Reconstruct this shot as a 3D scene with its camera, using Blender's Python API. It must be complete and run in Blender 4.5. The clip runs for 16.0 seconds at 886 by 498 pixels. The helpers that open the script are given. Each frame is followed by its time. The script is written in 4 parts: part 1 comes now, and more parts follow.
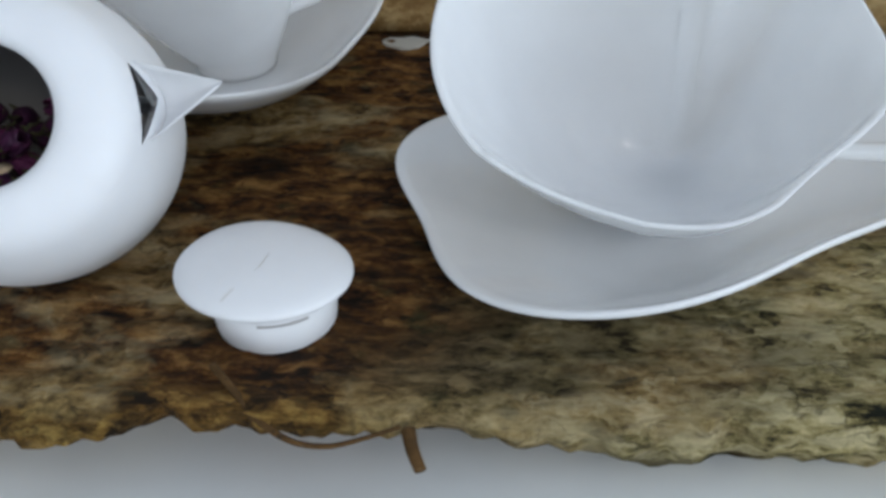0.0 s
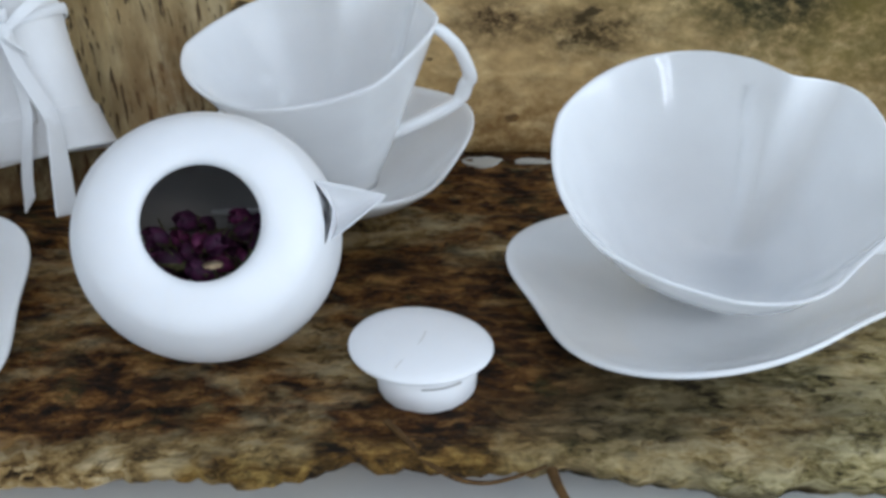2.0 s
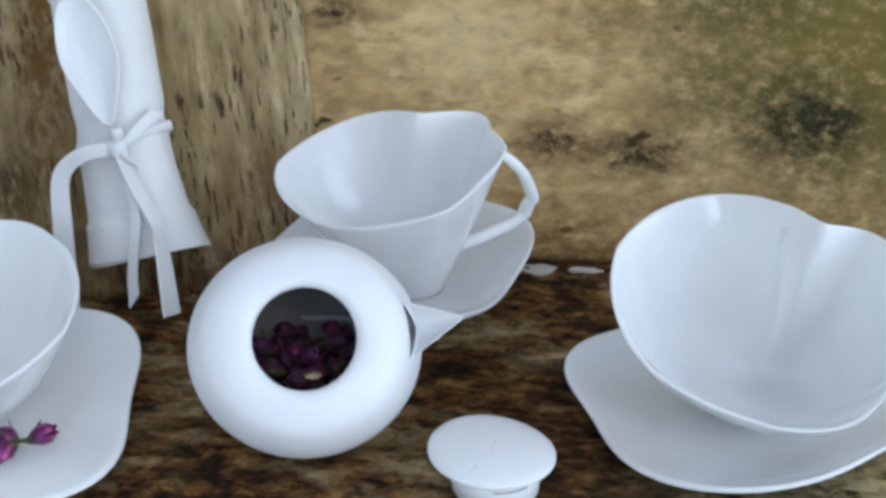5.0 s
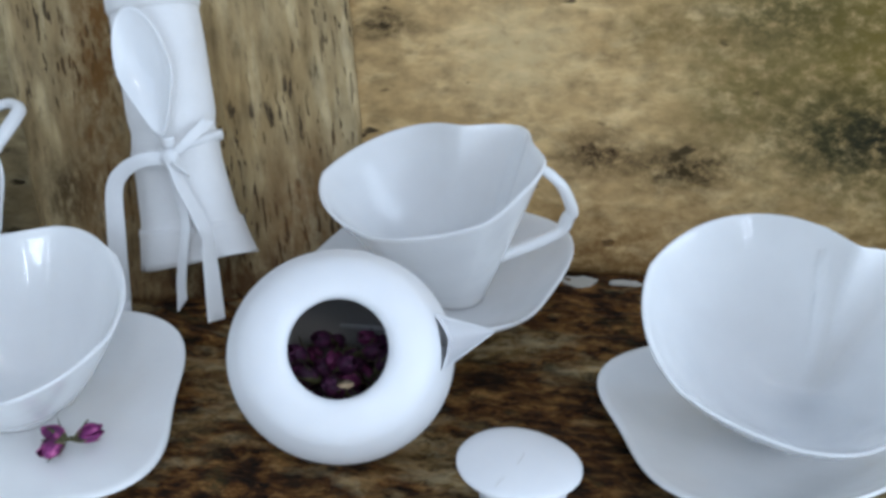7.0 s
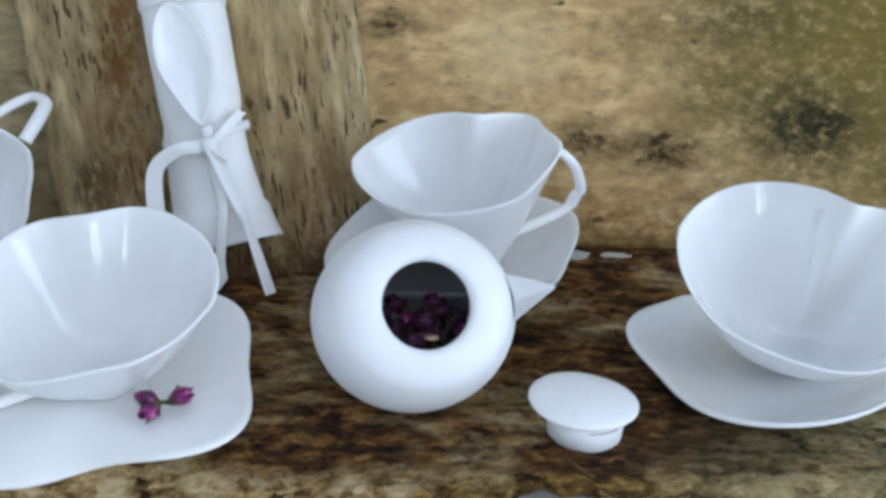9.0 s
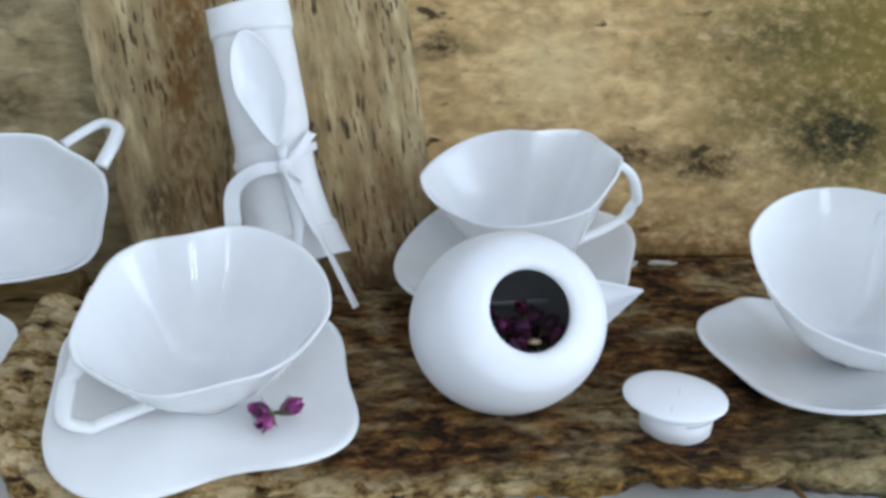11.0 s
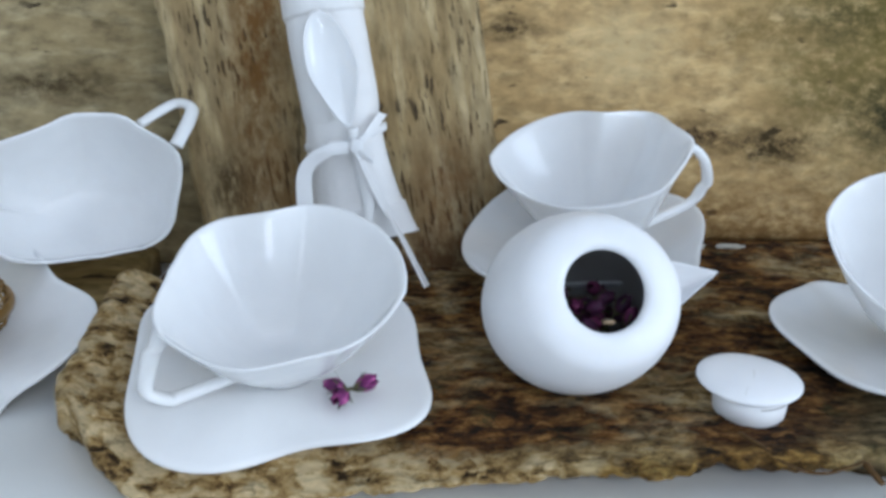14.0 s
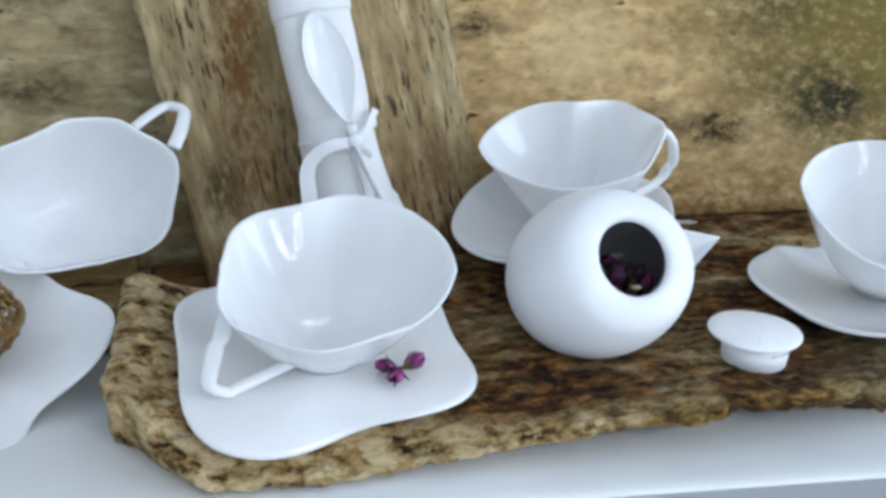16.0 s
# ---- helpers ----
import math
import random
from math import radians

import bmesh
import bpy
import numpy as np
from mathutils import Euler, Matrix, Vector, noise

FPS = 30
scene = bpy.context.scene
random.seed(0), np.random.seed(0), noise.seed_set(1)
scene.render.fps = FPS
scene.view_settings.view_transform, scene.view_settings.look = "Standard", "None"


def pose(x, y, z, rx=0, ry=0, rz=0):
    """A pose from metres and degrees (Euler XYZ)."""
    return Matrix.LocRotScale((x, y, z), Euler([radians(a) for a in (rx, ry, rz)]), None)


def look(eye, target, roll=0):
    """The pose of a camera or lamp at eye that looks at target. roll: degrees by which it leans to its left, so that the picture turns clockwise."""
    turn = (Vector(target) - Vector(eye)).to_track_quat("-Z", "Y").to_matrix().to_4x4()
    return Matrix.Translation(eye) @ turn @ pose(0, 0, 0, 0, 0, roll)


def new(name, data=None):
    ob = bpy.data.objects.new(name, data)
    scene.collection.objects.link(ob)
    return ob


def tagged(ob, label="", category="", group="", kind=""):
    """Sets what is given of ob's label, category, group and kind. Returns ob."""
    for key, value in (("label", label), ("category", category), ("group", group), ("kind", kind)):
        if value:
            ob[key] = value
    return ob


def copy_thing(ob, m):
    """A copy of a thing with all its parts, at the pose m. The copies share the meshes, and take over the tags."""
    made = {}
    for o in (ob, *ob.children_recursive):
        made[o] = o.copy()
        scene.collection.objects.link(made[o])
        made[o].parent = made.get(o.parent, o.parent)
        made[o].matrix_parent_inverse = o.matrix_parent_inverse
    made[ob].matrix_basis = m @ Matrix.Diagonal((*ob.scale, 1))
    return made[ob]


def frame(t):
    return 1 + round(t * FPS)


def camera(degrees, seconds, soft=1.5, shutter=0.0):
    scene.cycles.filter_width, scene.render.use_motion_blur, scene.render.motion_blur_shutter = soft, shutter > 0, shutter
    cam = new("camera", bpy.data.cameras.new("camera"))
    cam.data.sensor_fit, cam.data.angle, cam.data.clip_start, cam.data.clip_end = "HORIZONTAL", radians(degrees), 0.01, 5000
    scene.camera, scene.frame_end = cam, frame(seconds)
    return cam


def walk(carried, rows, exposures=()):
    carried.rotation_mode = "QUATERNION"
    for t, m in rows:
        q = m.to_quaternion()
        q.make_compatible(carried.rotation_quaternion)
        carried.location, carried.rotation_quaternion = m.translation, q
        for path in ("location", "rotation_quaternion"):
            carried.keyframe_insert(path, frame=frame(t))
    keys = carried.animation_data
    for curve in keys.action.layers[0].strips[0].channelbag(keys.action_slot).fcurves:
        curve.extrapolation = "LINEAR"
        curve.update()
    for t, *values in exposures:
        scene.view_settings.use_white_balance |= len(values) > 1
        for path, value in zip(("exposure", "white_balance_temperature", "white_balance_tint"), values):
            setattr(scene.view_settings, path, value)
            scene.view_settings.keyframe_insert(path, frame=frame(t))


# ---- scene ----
cam = camera(47.8, 16.0, soft=3.4)
PATH = [
    (0, (0.087, 0.046, 0.219), (-0.053, 1.689, -0.913), -1.7),
    (0.5, (0.065, 0.022, 0.233), (-0.052, 1.698, -0.852), -1.2),
    (1, (0.051, 0.003, 0.241), (-0.064, 1.708, -0.798), -1.3),
    (1.5, (0.043, -0.018, 0.25), (-0.073, 1.716, -0.74), -1.6),
    (2, (0.029, -0.036, 0.257), (-0.058, 1.726, -0.686), -1.1),
    (2.5, (0.018, -0.049, 0.264), (-0.055, 1.73, -0.646), -1.0),
    (3, (0.006, -0.063, 0.273), (-0.056, 1.733, -0.605), -0.9),
    (3.5, (0.002, -0.075, 0.281), (-0.068, 1.736, -0.565), -1.0),
    (4, (-0.001, -0.08, 0.293), (-0.075, 1.733, -0.548), -0.7),
    (6.5, (0.029, -0.073, 0.321), (-0.238, 1.723, -0.517), -0.4),
    (7, (0.025, -0.081, 0.322), (-0.245, 1.714, -0.518), -0.7),
    (7.5, (0.011, -0.098, 0.326), (-0.221, 1.699, -0.522), -0.5),
    (8, (-0.021, -0.118, 0.324), (-0.162, 1.692, -0.514), 0.7),
    (10.5, (-0.162, -0.193, 0.328), (-0.028, 1.642, -0.457), 1.2),
    (11, (-0.178, -0.187, 0.329), (-0.045, 1.653, -0.443), 1.4),
    (11.5, (-0.185, -0.179, 0.332), (-0.071, 1.666, -0.431), 1.9),
    (12, (-0.173, -0.173, 0.327), (-0.131, 1.684, -0.414), 1.9),
    (12.5, (-0.162, -0.17, 0.325), (-0.182, 1.687, -0.415), 1.6),
    (13, (-0.154, -0.172, 0.326), (-0.215, 1.678, -0.432), 0.9),
    (13.5, (-0.156, -0.177, 0.329), (-0.221, 1.659, -0.461), 0.1),
    (14, (-0.195, -0.191, 0.327), (-0.154, 1.641, -0.474), 0.8),
    (14.5, (-0.234, -0.2, 0.325), (-0.088, 1.627, -0.476), 1.6),
    (15, (-0.267, -0.209, 0.323), (-0.035, 1.613, -0.469), 1.7),
    (15.5, (-0.299, -0.215, 0.321), (0.014, 1.599, -0.46), 1.7),
    (16, (-0.329, -0.217, 0.32), (0.057, 1.588, -0.45), 1.7),
]
walk(cam, [(t, look(eye, target, roll)) for t, eye, target, roll in PATH],
     [(0.0, -0.56, 6550, 10), (1.0, -0.48, 6500, 10), (2.5, -0.36, 6350, 10), (6.5, -0.43, 6100, 10), (8.2, -0.39, 6100, 10), (11.0, -0.25, 6220, 10), (12.5, -0.31, 6220, 10), (14.0, -0.30, 6170, 10), (16.0, -0.17, 6200, 10)])

# ---- light ----
world = bpy.data.worlds.new("world")
scene.world = world
world.use_nodes = True
wn = world.node_tree.nodes
sky = wn.new("ShaderNodeTexSky")
sky.sky_type, sky.sun_disc = "NISHITA", False
sky.sun_elevation, sky.sun_rotation = radians(40), radians(150)
world.node_tree.links.new(sky.outputs[0], wn["Background"].inputs[0])
wn["Background"].inputs[1].default_value = 0.1
sun = new("sun", bpy.data.lights.new("sun", "SUN"))
sun.data.energy, sun.data.angle, sun.data.color = 0.8, radians(15), (1, 0.97, 0.92)
sun.matrix_world = look((2.0, -3.4, 3.2), (0, 0.4, 0))
DAY = (0.815, 0.95, 1.10)
for wy in (-0.38, 0.38):
    lamp = new("roof_daylight", bpy.data.lights.new("roof_daylight", "AREA"))
    lamp.data.shape, lamp.data.size, lamp.data.size_y, lamp.data.energy, lamp.data.color = "RECTANGLE", 1.5, 0.68, 1.75, DAY
    lamp.matrix_world = look((0.2, wy, 1.39), (0.2, wy + 0.01, 0.0))
for wx in (-0.24, 0.0):
    lamp = new("window_daylight", bpy.data.lights.new("window_daylight", "AREA"))
    lamp.data.shape, lamp.data.size, lamp.data.size_y, lamp.data.energy, lamp.data.color = "RECTANGLE", 0.08, 0.72, 3.4, DAY
    lamp.matrix_world = look((wx, -1.19, -0.24), (wx, 0.4, -0.24))
# Added fill lamp, high in front, that evens out the shading on the porcelain.
lamp = new("front_fill", bpy.data.lights.new("front_fill", "AREA"))
lamp.data.shape, lamp.data.size, lamp.data.size_y, lamp.data.energy, lamp.data.color = "RECTANGLE", 2.0, 0.66, 6.8, DAY
lamp.matrix_world = look((0.35, -1.19, 0.99), (0.2, 0.4, 0.1))
lamp = new("side_daylight", bpy.data.lights.new("side_daylight", "AREA"))
lamp.data.shape, lamp.data.size, lamp.data.size_y, lamp.data.energy, lamp.data.color = "RECTANGLE", 1.2, 1.0, 18.5, DAY
lamp.matrix_world = look((1.53, -0.3, 0.5), (0.0, 0.1, 0.2))


# ---- materials ----
def material(name, colour=(0.8, 0.8, 0.8), rough=0.5, metal=0.0):
    m = bpy.data.materials.new(name)
    m.use_nodes = True
    b = m.node_tree.nodes["Principled BSDF"]
    b.inputs["Base Color"].default_value = (*colour, 1)
    b.inputs["Roughness"].default_value = rough
    b.inputs["Metallic"].default_value = metal
    return m


class Net:
    """Short calls for the nodes of one material."""

    def __init__(self, m):
        self.t, self.n = m.node_tree, m.node_tree.nodes
        self.bsdf = self.n["Principled BSDF"]
        self.co = self.along = self.n.new("ShaderNodeTexCoord").outputs["Object"]

    def lean(self, rx, ry):
        """Turns the grain's axes to those of a leaning plank."""
        mp = self.n.new("ShaderNodeMapping")
        mp.inputs["Rotation"].default_value = (rx, ry, 0)
        self.link(self.co, mp.inputs["Vector"])
        self.along = mp.outputs[0]

    def link(self, a, b):
        self.t.links.new(a, b)

    def noise(self, scale, detail=5, rough=0.6, stretch=(1, 1, 1), shift=(0, 0, 0), warp=0.0):
        mp = self.n.new("ShaderNodeMapping")
        mp.inputs["Scale"].default_value, mp.inputs["Location"].default_value = stretch, shift
        self.link(self.along, mp.inputs["Vector"])
        x = self.n.new("ShaderNodeTexNoise")
        x.inputs["Scale"].default_value, x.inputs["Detail"].default_value = scale, detail
        x.inputs["Roughness"].default_value, x.inputs["Distortion"].default_value = rough, warp
        self.link(mp.outputs[0], x.inputs["Vector"])
        return x.outputs["Fac"]

    def chips(self, scale, stretch, what, wobble=0.004):
        """Irregular splinters: their distance to the edge, or a tone for each."""
        mp = self.n.new("ShaderNodeMapping")
        mp.inputs["Scale"].default_value = stretch
        w = self.n.new("ShaderNodeTexNoise")
        w.inputs["Scale"].default_value, w.inputs["Detail"].default_value = 90, 4
        self.link(self.co, w.inputs["Vector"])
        a = self.n.new("ShaderNodeVectorMath")
        a.operation = "MULTIPLY_ADD"
        a.inputs[1].default_value = (wobble * 4, wobble * 4, wobble * 4)
        self.link(w.outputs["Color"], a.inputs[0])
        self.link(self.co, a.inputs[2])
        self.link(a.outputs[0], mp.inputs["Vector"])
        v = self.n.new("ShaderNodeTexVoronoi")
        v.inputs["Scale"].default_value = scale
        if what == "edge":
            v.feature = "DISTANCE_TO_EDGE"
        self.link(mp.outputs[0], v.inputs["Vector"])
        return v.outputs["Distance"] if what == "edge" else v.outputs["Color"]

    def ramp(self, fac, stops):
        r = self.n.new("ShaderNodeValToRGB")
        e = r.color_ramp.elements
        while len(e) < len(stops):
            e.new(0.5)
        for k, (p, c) in enumerate(stops):
            e[k].position, e[k].color = p, (*(c if isinstance(c, tuple) else (c, c, c)), 1)
        self.link(fac, r.inputs[0])
        return r.outputs[0]

    def mix(self, fac, a, b, kind="MIX"):
        x = self.n.new("ShaderNodeMix")
        x.data_type, x.blend_type = "RGBA", kind
        for s, v in ((0, fac), (6, a), (7, b)):
            if isinstance(v, (int, float)):
                x.inputs[s].default_value = v
            elif isinstance(v, tuple):
                x.inputs[s].default_value = (*v, 1)
            else:
                self.link(v, x.inputs[s])
        return x.outputs[2]

    def maths(self, kind, a, b=0.0):
        x = self.n.new("ShaderNodeMath")
        x.operation = kind
        for s, v in ((0, a), (1, b)):
            if isinstance(v, (int, float)):
                x.inputs[s].default_value = v
            else:
                self.link(v, x.inputs[s])
        return x.outputs[0]

    def spot(self, centre, size):
        """1 at centre, falling to 0 at size away."""
        mp = self.n.new("ShaderNodeMapping")
        mp.vector_type = "POINT"
        mp.inputs["Scale"].default_value = [1 / s for s in size]
        mp.inputs["Location"].default_value = [-c / s for c, s in zip(centre, size)]
        self.link(self.co, mp.inputs["Vector"])
        g = self.n.new("ShaderNodeVectorMath")
        g.operation = "LENGTH"
        self.link(mp.outputs[0], g.inputs[0])
        return self.maths("MAXIMUM", self.maths("SUBTRACT", 1.0, g.outputs["Value"]), 0.0)

    def bump(self, height, strength, distance):
        b = self.n.new("ShaderNodeBump")
        b.inputs["Strength"].default_value, b.inputs["Distance"].default_value = strength, distance
        self.link(height, b.inputs["Height"])
        self.link(b.outputs[0], self.bsdf.inputs["Normal"])

    def colour(self, c):
        self.link(c, self.bsdf.inputs["Base Color"])


def porcelain(name, colour, rough):
    m = material(name, colour, rough)
    k = Net(m)
    soft = k.noise(30, 3, 0.5)
    k.colour(k.mix(k.ramp(soft, [(0.35, 0.0), (0.7, 1.0)]), colour, tuple(c * 0.955 for c in colour)))
    k.link(k.ramp(k.noise(60, 3), [(0.3, rough * 0.8), (0.8, rough * 1.5)]), k.bsdf.inputs["Roughness"])
    k.bump(k.noise(55, 2, 0.5), 0.25, 0.0015)
    k.bsdf.inputs["Subsurface Weight"].default_value = 0.3
    k.bsdf.inputs["Subsurface Radius"].default_value = (1.0, 0.95, 0.9)
    k.bsdf.inputs["Subsurface Scale"].default_value = 0.012
    return m


GLAZED = porcelain("glazed_porcelain", (0.91, 0.912, 0.91), 0.07)
MATT = porcelain("unglazed_porcelain", (0.88, 0.88, 0.89), 0.45)


# Greyer than the pot's outside: the shade of its hollow, put into the colour.
SHADE_GREY = porcelain("shade_grey_porcelain", (0.40, 0.385, 0.37), 0.75)


AGED = (0.93, 0.87, 0.74)


def slab_wood():
    m = material("weathered_slab_wood", rough=0.8)
    k = Net(m)
    k.bsdf.inputs["Specular IOR Level"].default_value = 0.2
    chip = k.chips(210, (0.4, 1, 1), "tone")
    edge = k.chips(210, (0.4, 1, 1), "edge")
    cloud = k.noise(105, 8, 0.74, (0.42, 1, 1), warp=0.18)
    grain = k.maths("ADD", cloud, k.maths("MULTIPLY", k.maths("SUBTRACT", chip, 0.5), 0.15))
    fibre = k.noise(190, 5, 0.7, (0.2, 1, 1), (4, 0, 0))
    brown = k.ramp(grain, [(0.38, (0.010, 0.005, 0.002)), (0.46, (0.076, 0.030, 0.008)), (0.53, (0.175, 0.078, 0.020)), (0.63, (0.37, 0.205, 0.072))])
    olive = k.ramp(grain, [(0.37, (0.018, 0.010, 0.003)), (0.45, (0.11, 0.062, 0.016)), (0.53, (0.26, 0.155, 0.040)), (0.64, (0.50, 0.345, 0.115))])
    grey = k.ramp(grain, [(0.36, (0.011, 0.012, 0.006)), (0.41, (0.18, 0.155, 0.065)), (0.48, (0.45, 0.39, 0.20)), (0.57, (0.72, 0.65, 0.42))])
    flakes = k.maths("ADD", k.noise(80, 7, 0.68, (0.65, 1, 1), (6, 3, 1), 0.2), k.maths("MULTIPLY", k.maths("SUBTRACT", k.chips(130, (0.6, 1, 1), "tone"), 0.5), 0.22))
    tan = k.ramp(flakes, [(0.34, (0.035, 0.02, 0.008)), (0.40, (0.22, 0.135, 0.052)), (0.47, (0.50, 0.345, 0.155)), (0.60, (0.82, 0.68, 0.45))])
    rag = k.noise(16, 5, 0.6, (0.6, 1, 1), (3, 1, 0))
    def zone(centre, size, lo=0.1, hi=0.55):
        return k.ramp(k.maths("ADD", k.spot(centre, size), k.maths("MULTIPLY", k.maths("SUBTRACT", rag, 0.5), 0.9)), [(lo, 0.0), (hi, 1.0)])
    c = k.mix(zone((0.0, 0.252, 0), (0.5, 0.05, 0.3), 0.15, 0.65), brown, olive)
    c = k.mix(zone((0.27, 0.29, 0), (0.25, 0.13, 0.3), 0.0, 0.42), c, grey)
    # Dark brown patch before the broad saucer: part stain, part its shadow painted in.
    c = k.mix(k.maths("MULTIPLY", zone((0.11, 0.31, 0), (0.13, 0.045, 0.3)), 0.6), c, (0.03, 0.019, 0.008))
    black = k.noise(24, 6, 0.7, (0.55, 1, 1), (7, 2, 0))
    c = k.mix(k.ramp(black, [(0.55, 0.0), (0.66, 0.65)]), c, (0.014, 0.010, 0.006))
    moss = k.noise(40, 5, 0.7, (0.7, 1, 1), (1, 8, 0))
    c = k.mix(k.ramp(moss, [(0.58, 0.0), (0.68, 0.7)]), c, (0.045, 0.05, 0.02))
    c = k.mix(zone((-0.40, 0.35, 0), (0.10, 0.3, 0.3), -0.15, 0.3), c, tan)
    c = k.mix(zone((-0.29, 0.26, 0), (0.2, 0.055, 0.3), -0.1, 0.3), c, tan)
    c = k.mix(0.45, c, k.ramp(fibre, [(0.36, 0.3), (0.62, 1.2)]), "MULTIPLY")
    crack = k.maths("MULTIPLY", k.ramp(edge, [(0.0, 1.0), (0.13, 0.0)]), k.ramp(k.noise(95, 3, 0.6, (0.7, 1, 1), (5, 5, 5)), [(0.53, 0.0), (0.62, 0.5)]))
    c = k.mix(crack, c, (0.012, 0.009, 0.005))
    k.colour(k.mix(1.0, c, AGED, "MULTIPLY"))
    relief = k.maths("ADD", cloud, k.maths("MULTIPLY", fibre, 0.5))
    k.bump(k.maths("SUBTRACT", k.maths("ADD", relief, k.maths("MULTIPLY", chip, 0.35)), k.maths("MULTIPLY", crack, 0.5)), 0.9, 0.006)
    return m


def board_wood(name, tones, stretch, ticks, tick_scale, spots=(), lean=None):
    """Old planed board: grain, soft blotches, dark ticks along the grain, stains of their own shape and tints low on
    the board.
    """
    m = material(name, rough=0.75)
    k = Net(m)
    k.bsdf.inputs["Specular IOR Level"].default_value = 0.18
    if lean:
        k.lean(*lean)
    grain = k.noise(70, 6, 0.6, stretch, warp=0.4)
    blotch = k.noise(9, 4, 0.55, tuple(0.6 + 0.4 * s for s in stretch), (2, 5, 1))
    c = k.mix(k.ramp(blotch, [(0.35, 0.0), (0.65, 1.0)]), tones[0], tones[1])
    c = k.mix(k.ramp(grain, [(0.40, 0.5), (0.62, 0.0)]), c, tones[2])
    c = k.mix(k.ramp(grain, [(0.52, 0.0), (0.80, 0.5)]), c, tones[3])
    fleck = k.noise(105, 6, 0.62, tuple(0.22 + 0.78 * s for s in stretch), (3, 7, 5))
    c = k.mix(0.7, c, k.ramp(fleck, [(0.32, 0.5), (0.46, 0.95), (0.62, 1.3)]), "MULTIPLY")
    t = k.noise(tick_scale, 3, 0.5, stretch, (9, 4, 2))
    c = k.mix(k.maths("MULTIPLY", k.ramp(t, [(ticks, 0.0), (ticks + 0.04, 0.9)]), k.ramp(k.noise(14, 3), [(0.38, 0.1), (0.55, 1.0)])), c, (0.025, 0.016, 0.009))
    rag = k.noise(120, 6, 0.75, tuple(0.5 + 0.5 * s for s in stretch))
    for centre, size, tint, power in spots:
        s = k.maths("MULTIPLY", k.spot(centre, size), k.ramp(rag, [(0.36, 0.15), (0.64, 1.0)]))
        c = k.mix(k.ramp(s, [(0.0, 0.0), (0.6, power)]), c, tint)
    k.colour(k.mix(1.0, c, AGED, "MULTIPLY"))
    k.bump(k.maths("ADD", grain, k.maths("MULTIPLY", t, -0.4)), 0.45, 0.002)
    return m


SLAB = slab_wood()
MOULD = (0.045, 0.042, 0.016)
RIGHT_BOARD = board_wood("pale_horizontal_board", ((0.62, 0.46, 0.25), (0.47, 0.335, 0.165), (0.27, 0.175, 0.080), (0.72, 0.59, 0.38)), (0.45, 1, 1), 0.66, 60, [
    ((0.30, 0.64, 0.17), (0.27, 0.3, 0.2), (0.13, 0.115, 0.03), 1.0),
    ((0.31, 0.60, 0.10), (0.08, 0.25, 0.09), (0.065, 0.058, 0.02), 0.9),
    ((0.15, 0.61, 0.125), (0.07, 0.25, 0.05), (0.17, 0.135, 0.045), 0.8),
    ((0.17, 0.63, 0.175), (0.09, 0.3, 0.03), (0.07, 0.065, 0.02), 0.8),
    ((0.25, 0.63, 0.15), (0.10, 0.3, 0.14), (0.19, 0.145, 0.034), 0.8),
    ((0.08, 0.63, 0.165), (0.05, 0.3, 0.025), (0.17, 0.12, 0.04), 0.6),
    ((0.205, 0.60, 0.098), (0.065, 0.25, 0.045), MOULD, 1.0),
    ((0.225, 0.60, 0.098), (0.03, 0.25, 0.022), (0.018, 0.018, 0.007), 1.0),
    ((-0.03, 0.62, 0.15), (0.06, 0.3, 0.045), (0.62, 0.50, 0.30), 0.7),
    ((0.035, 0.60, 0.083), (0.04, 0.2, 0.02), (0.045, 0.026, 0.009), 1.0),
    ((0.095, 0.60, 0.076), (0.055, 0.2, 0.022), (0.05, 0.033, 0.011), 1.0),
    ((-0.125, 0.63, 0.165), (0.035, 0.2, 0.014), (0.045, 0.03, 0.012), 1.0),
    # Browner towards the bottom of the board.
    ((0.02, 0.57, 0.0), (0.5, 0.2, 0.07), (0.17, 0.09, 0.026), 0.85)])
PLANK = board_wood("ticked_upright_plank", ((0.36, 0.275, 0.150), (0.47, 0.395, 0.255), (0.18, 0.118, 0.055), (0.66, 0.59, 0.44)), (1, 1, 0.15), 0.575, 330, [
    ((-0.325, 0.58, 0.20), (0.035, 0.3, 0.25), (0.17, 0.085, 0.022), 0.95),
    # Darker brown patches low on the plank, reddish along its foot.
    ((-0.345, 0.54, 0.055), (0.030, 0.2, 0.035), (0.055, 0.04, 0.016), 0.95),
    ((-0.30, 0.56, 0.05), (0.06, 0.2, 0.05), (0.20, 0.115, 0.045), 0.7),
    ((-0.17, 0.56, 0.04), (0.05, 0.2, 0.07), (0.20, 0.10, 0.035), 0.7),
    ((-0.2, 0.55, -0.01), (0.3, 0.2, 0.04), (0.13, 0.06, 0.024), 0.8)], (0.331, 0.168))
LEFT_BOARD = board_wood("grey_board", ((0.42, 0.35, 0.215), (0.54, 0.48, 0.34), (0.23, 0.175, 0.095), (0.62, 0.56, 0.43)), (0.35, 1, 1), 0.66, 90, [
    ((-0.50, 0.6, 0.21), (0.06, 0.3, 0.05), (0.05, 0.04, 0.02), 0.9),
    ((-0.50, 0.6, 0.115), (0.08, 0.3, 0.02), (0.08, 0.06, 0.03), 0.9)])
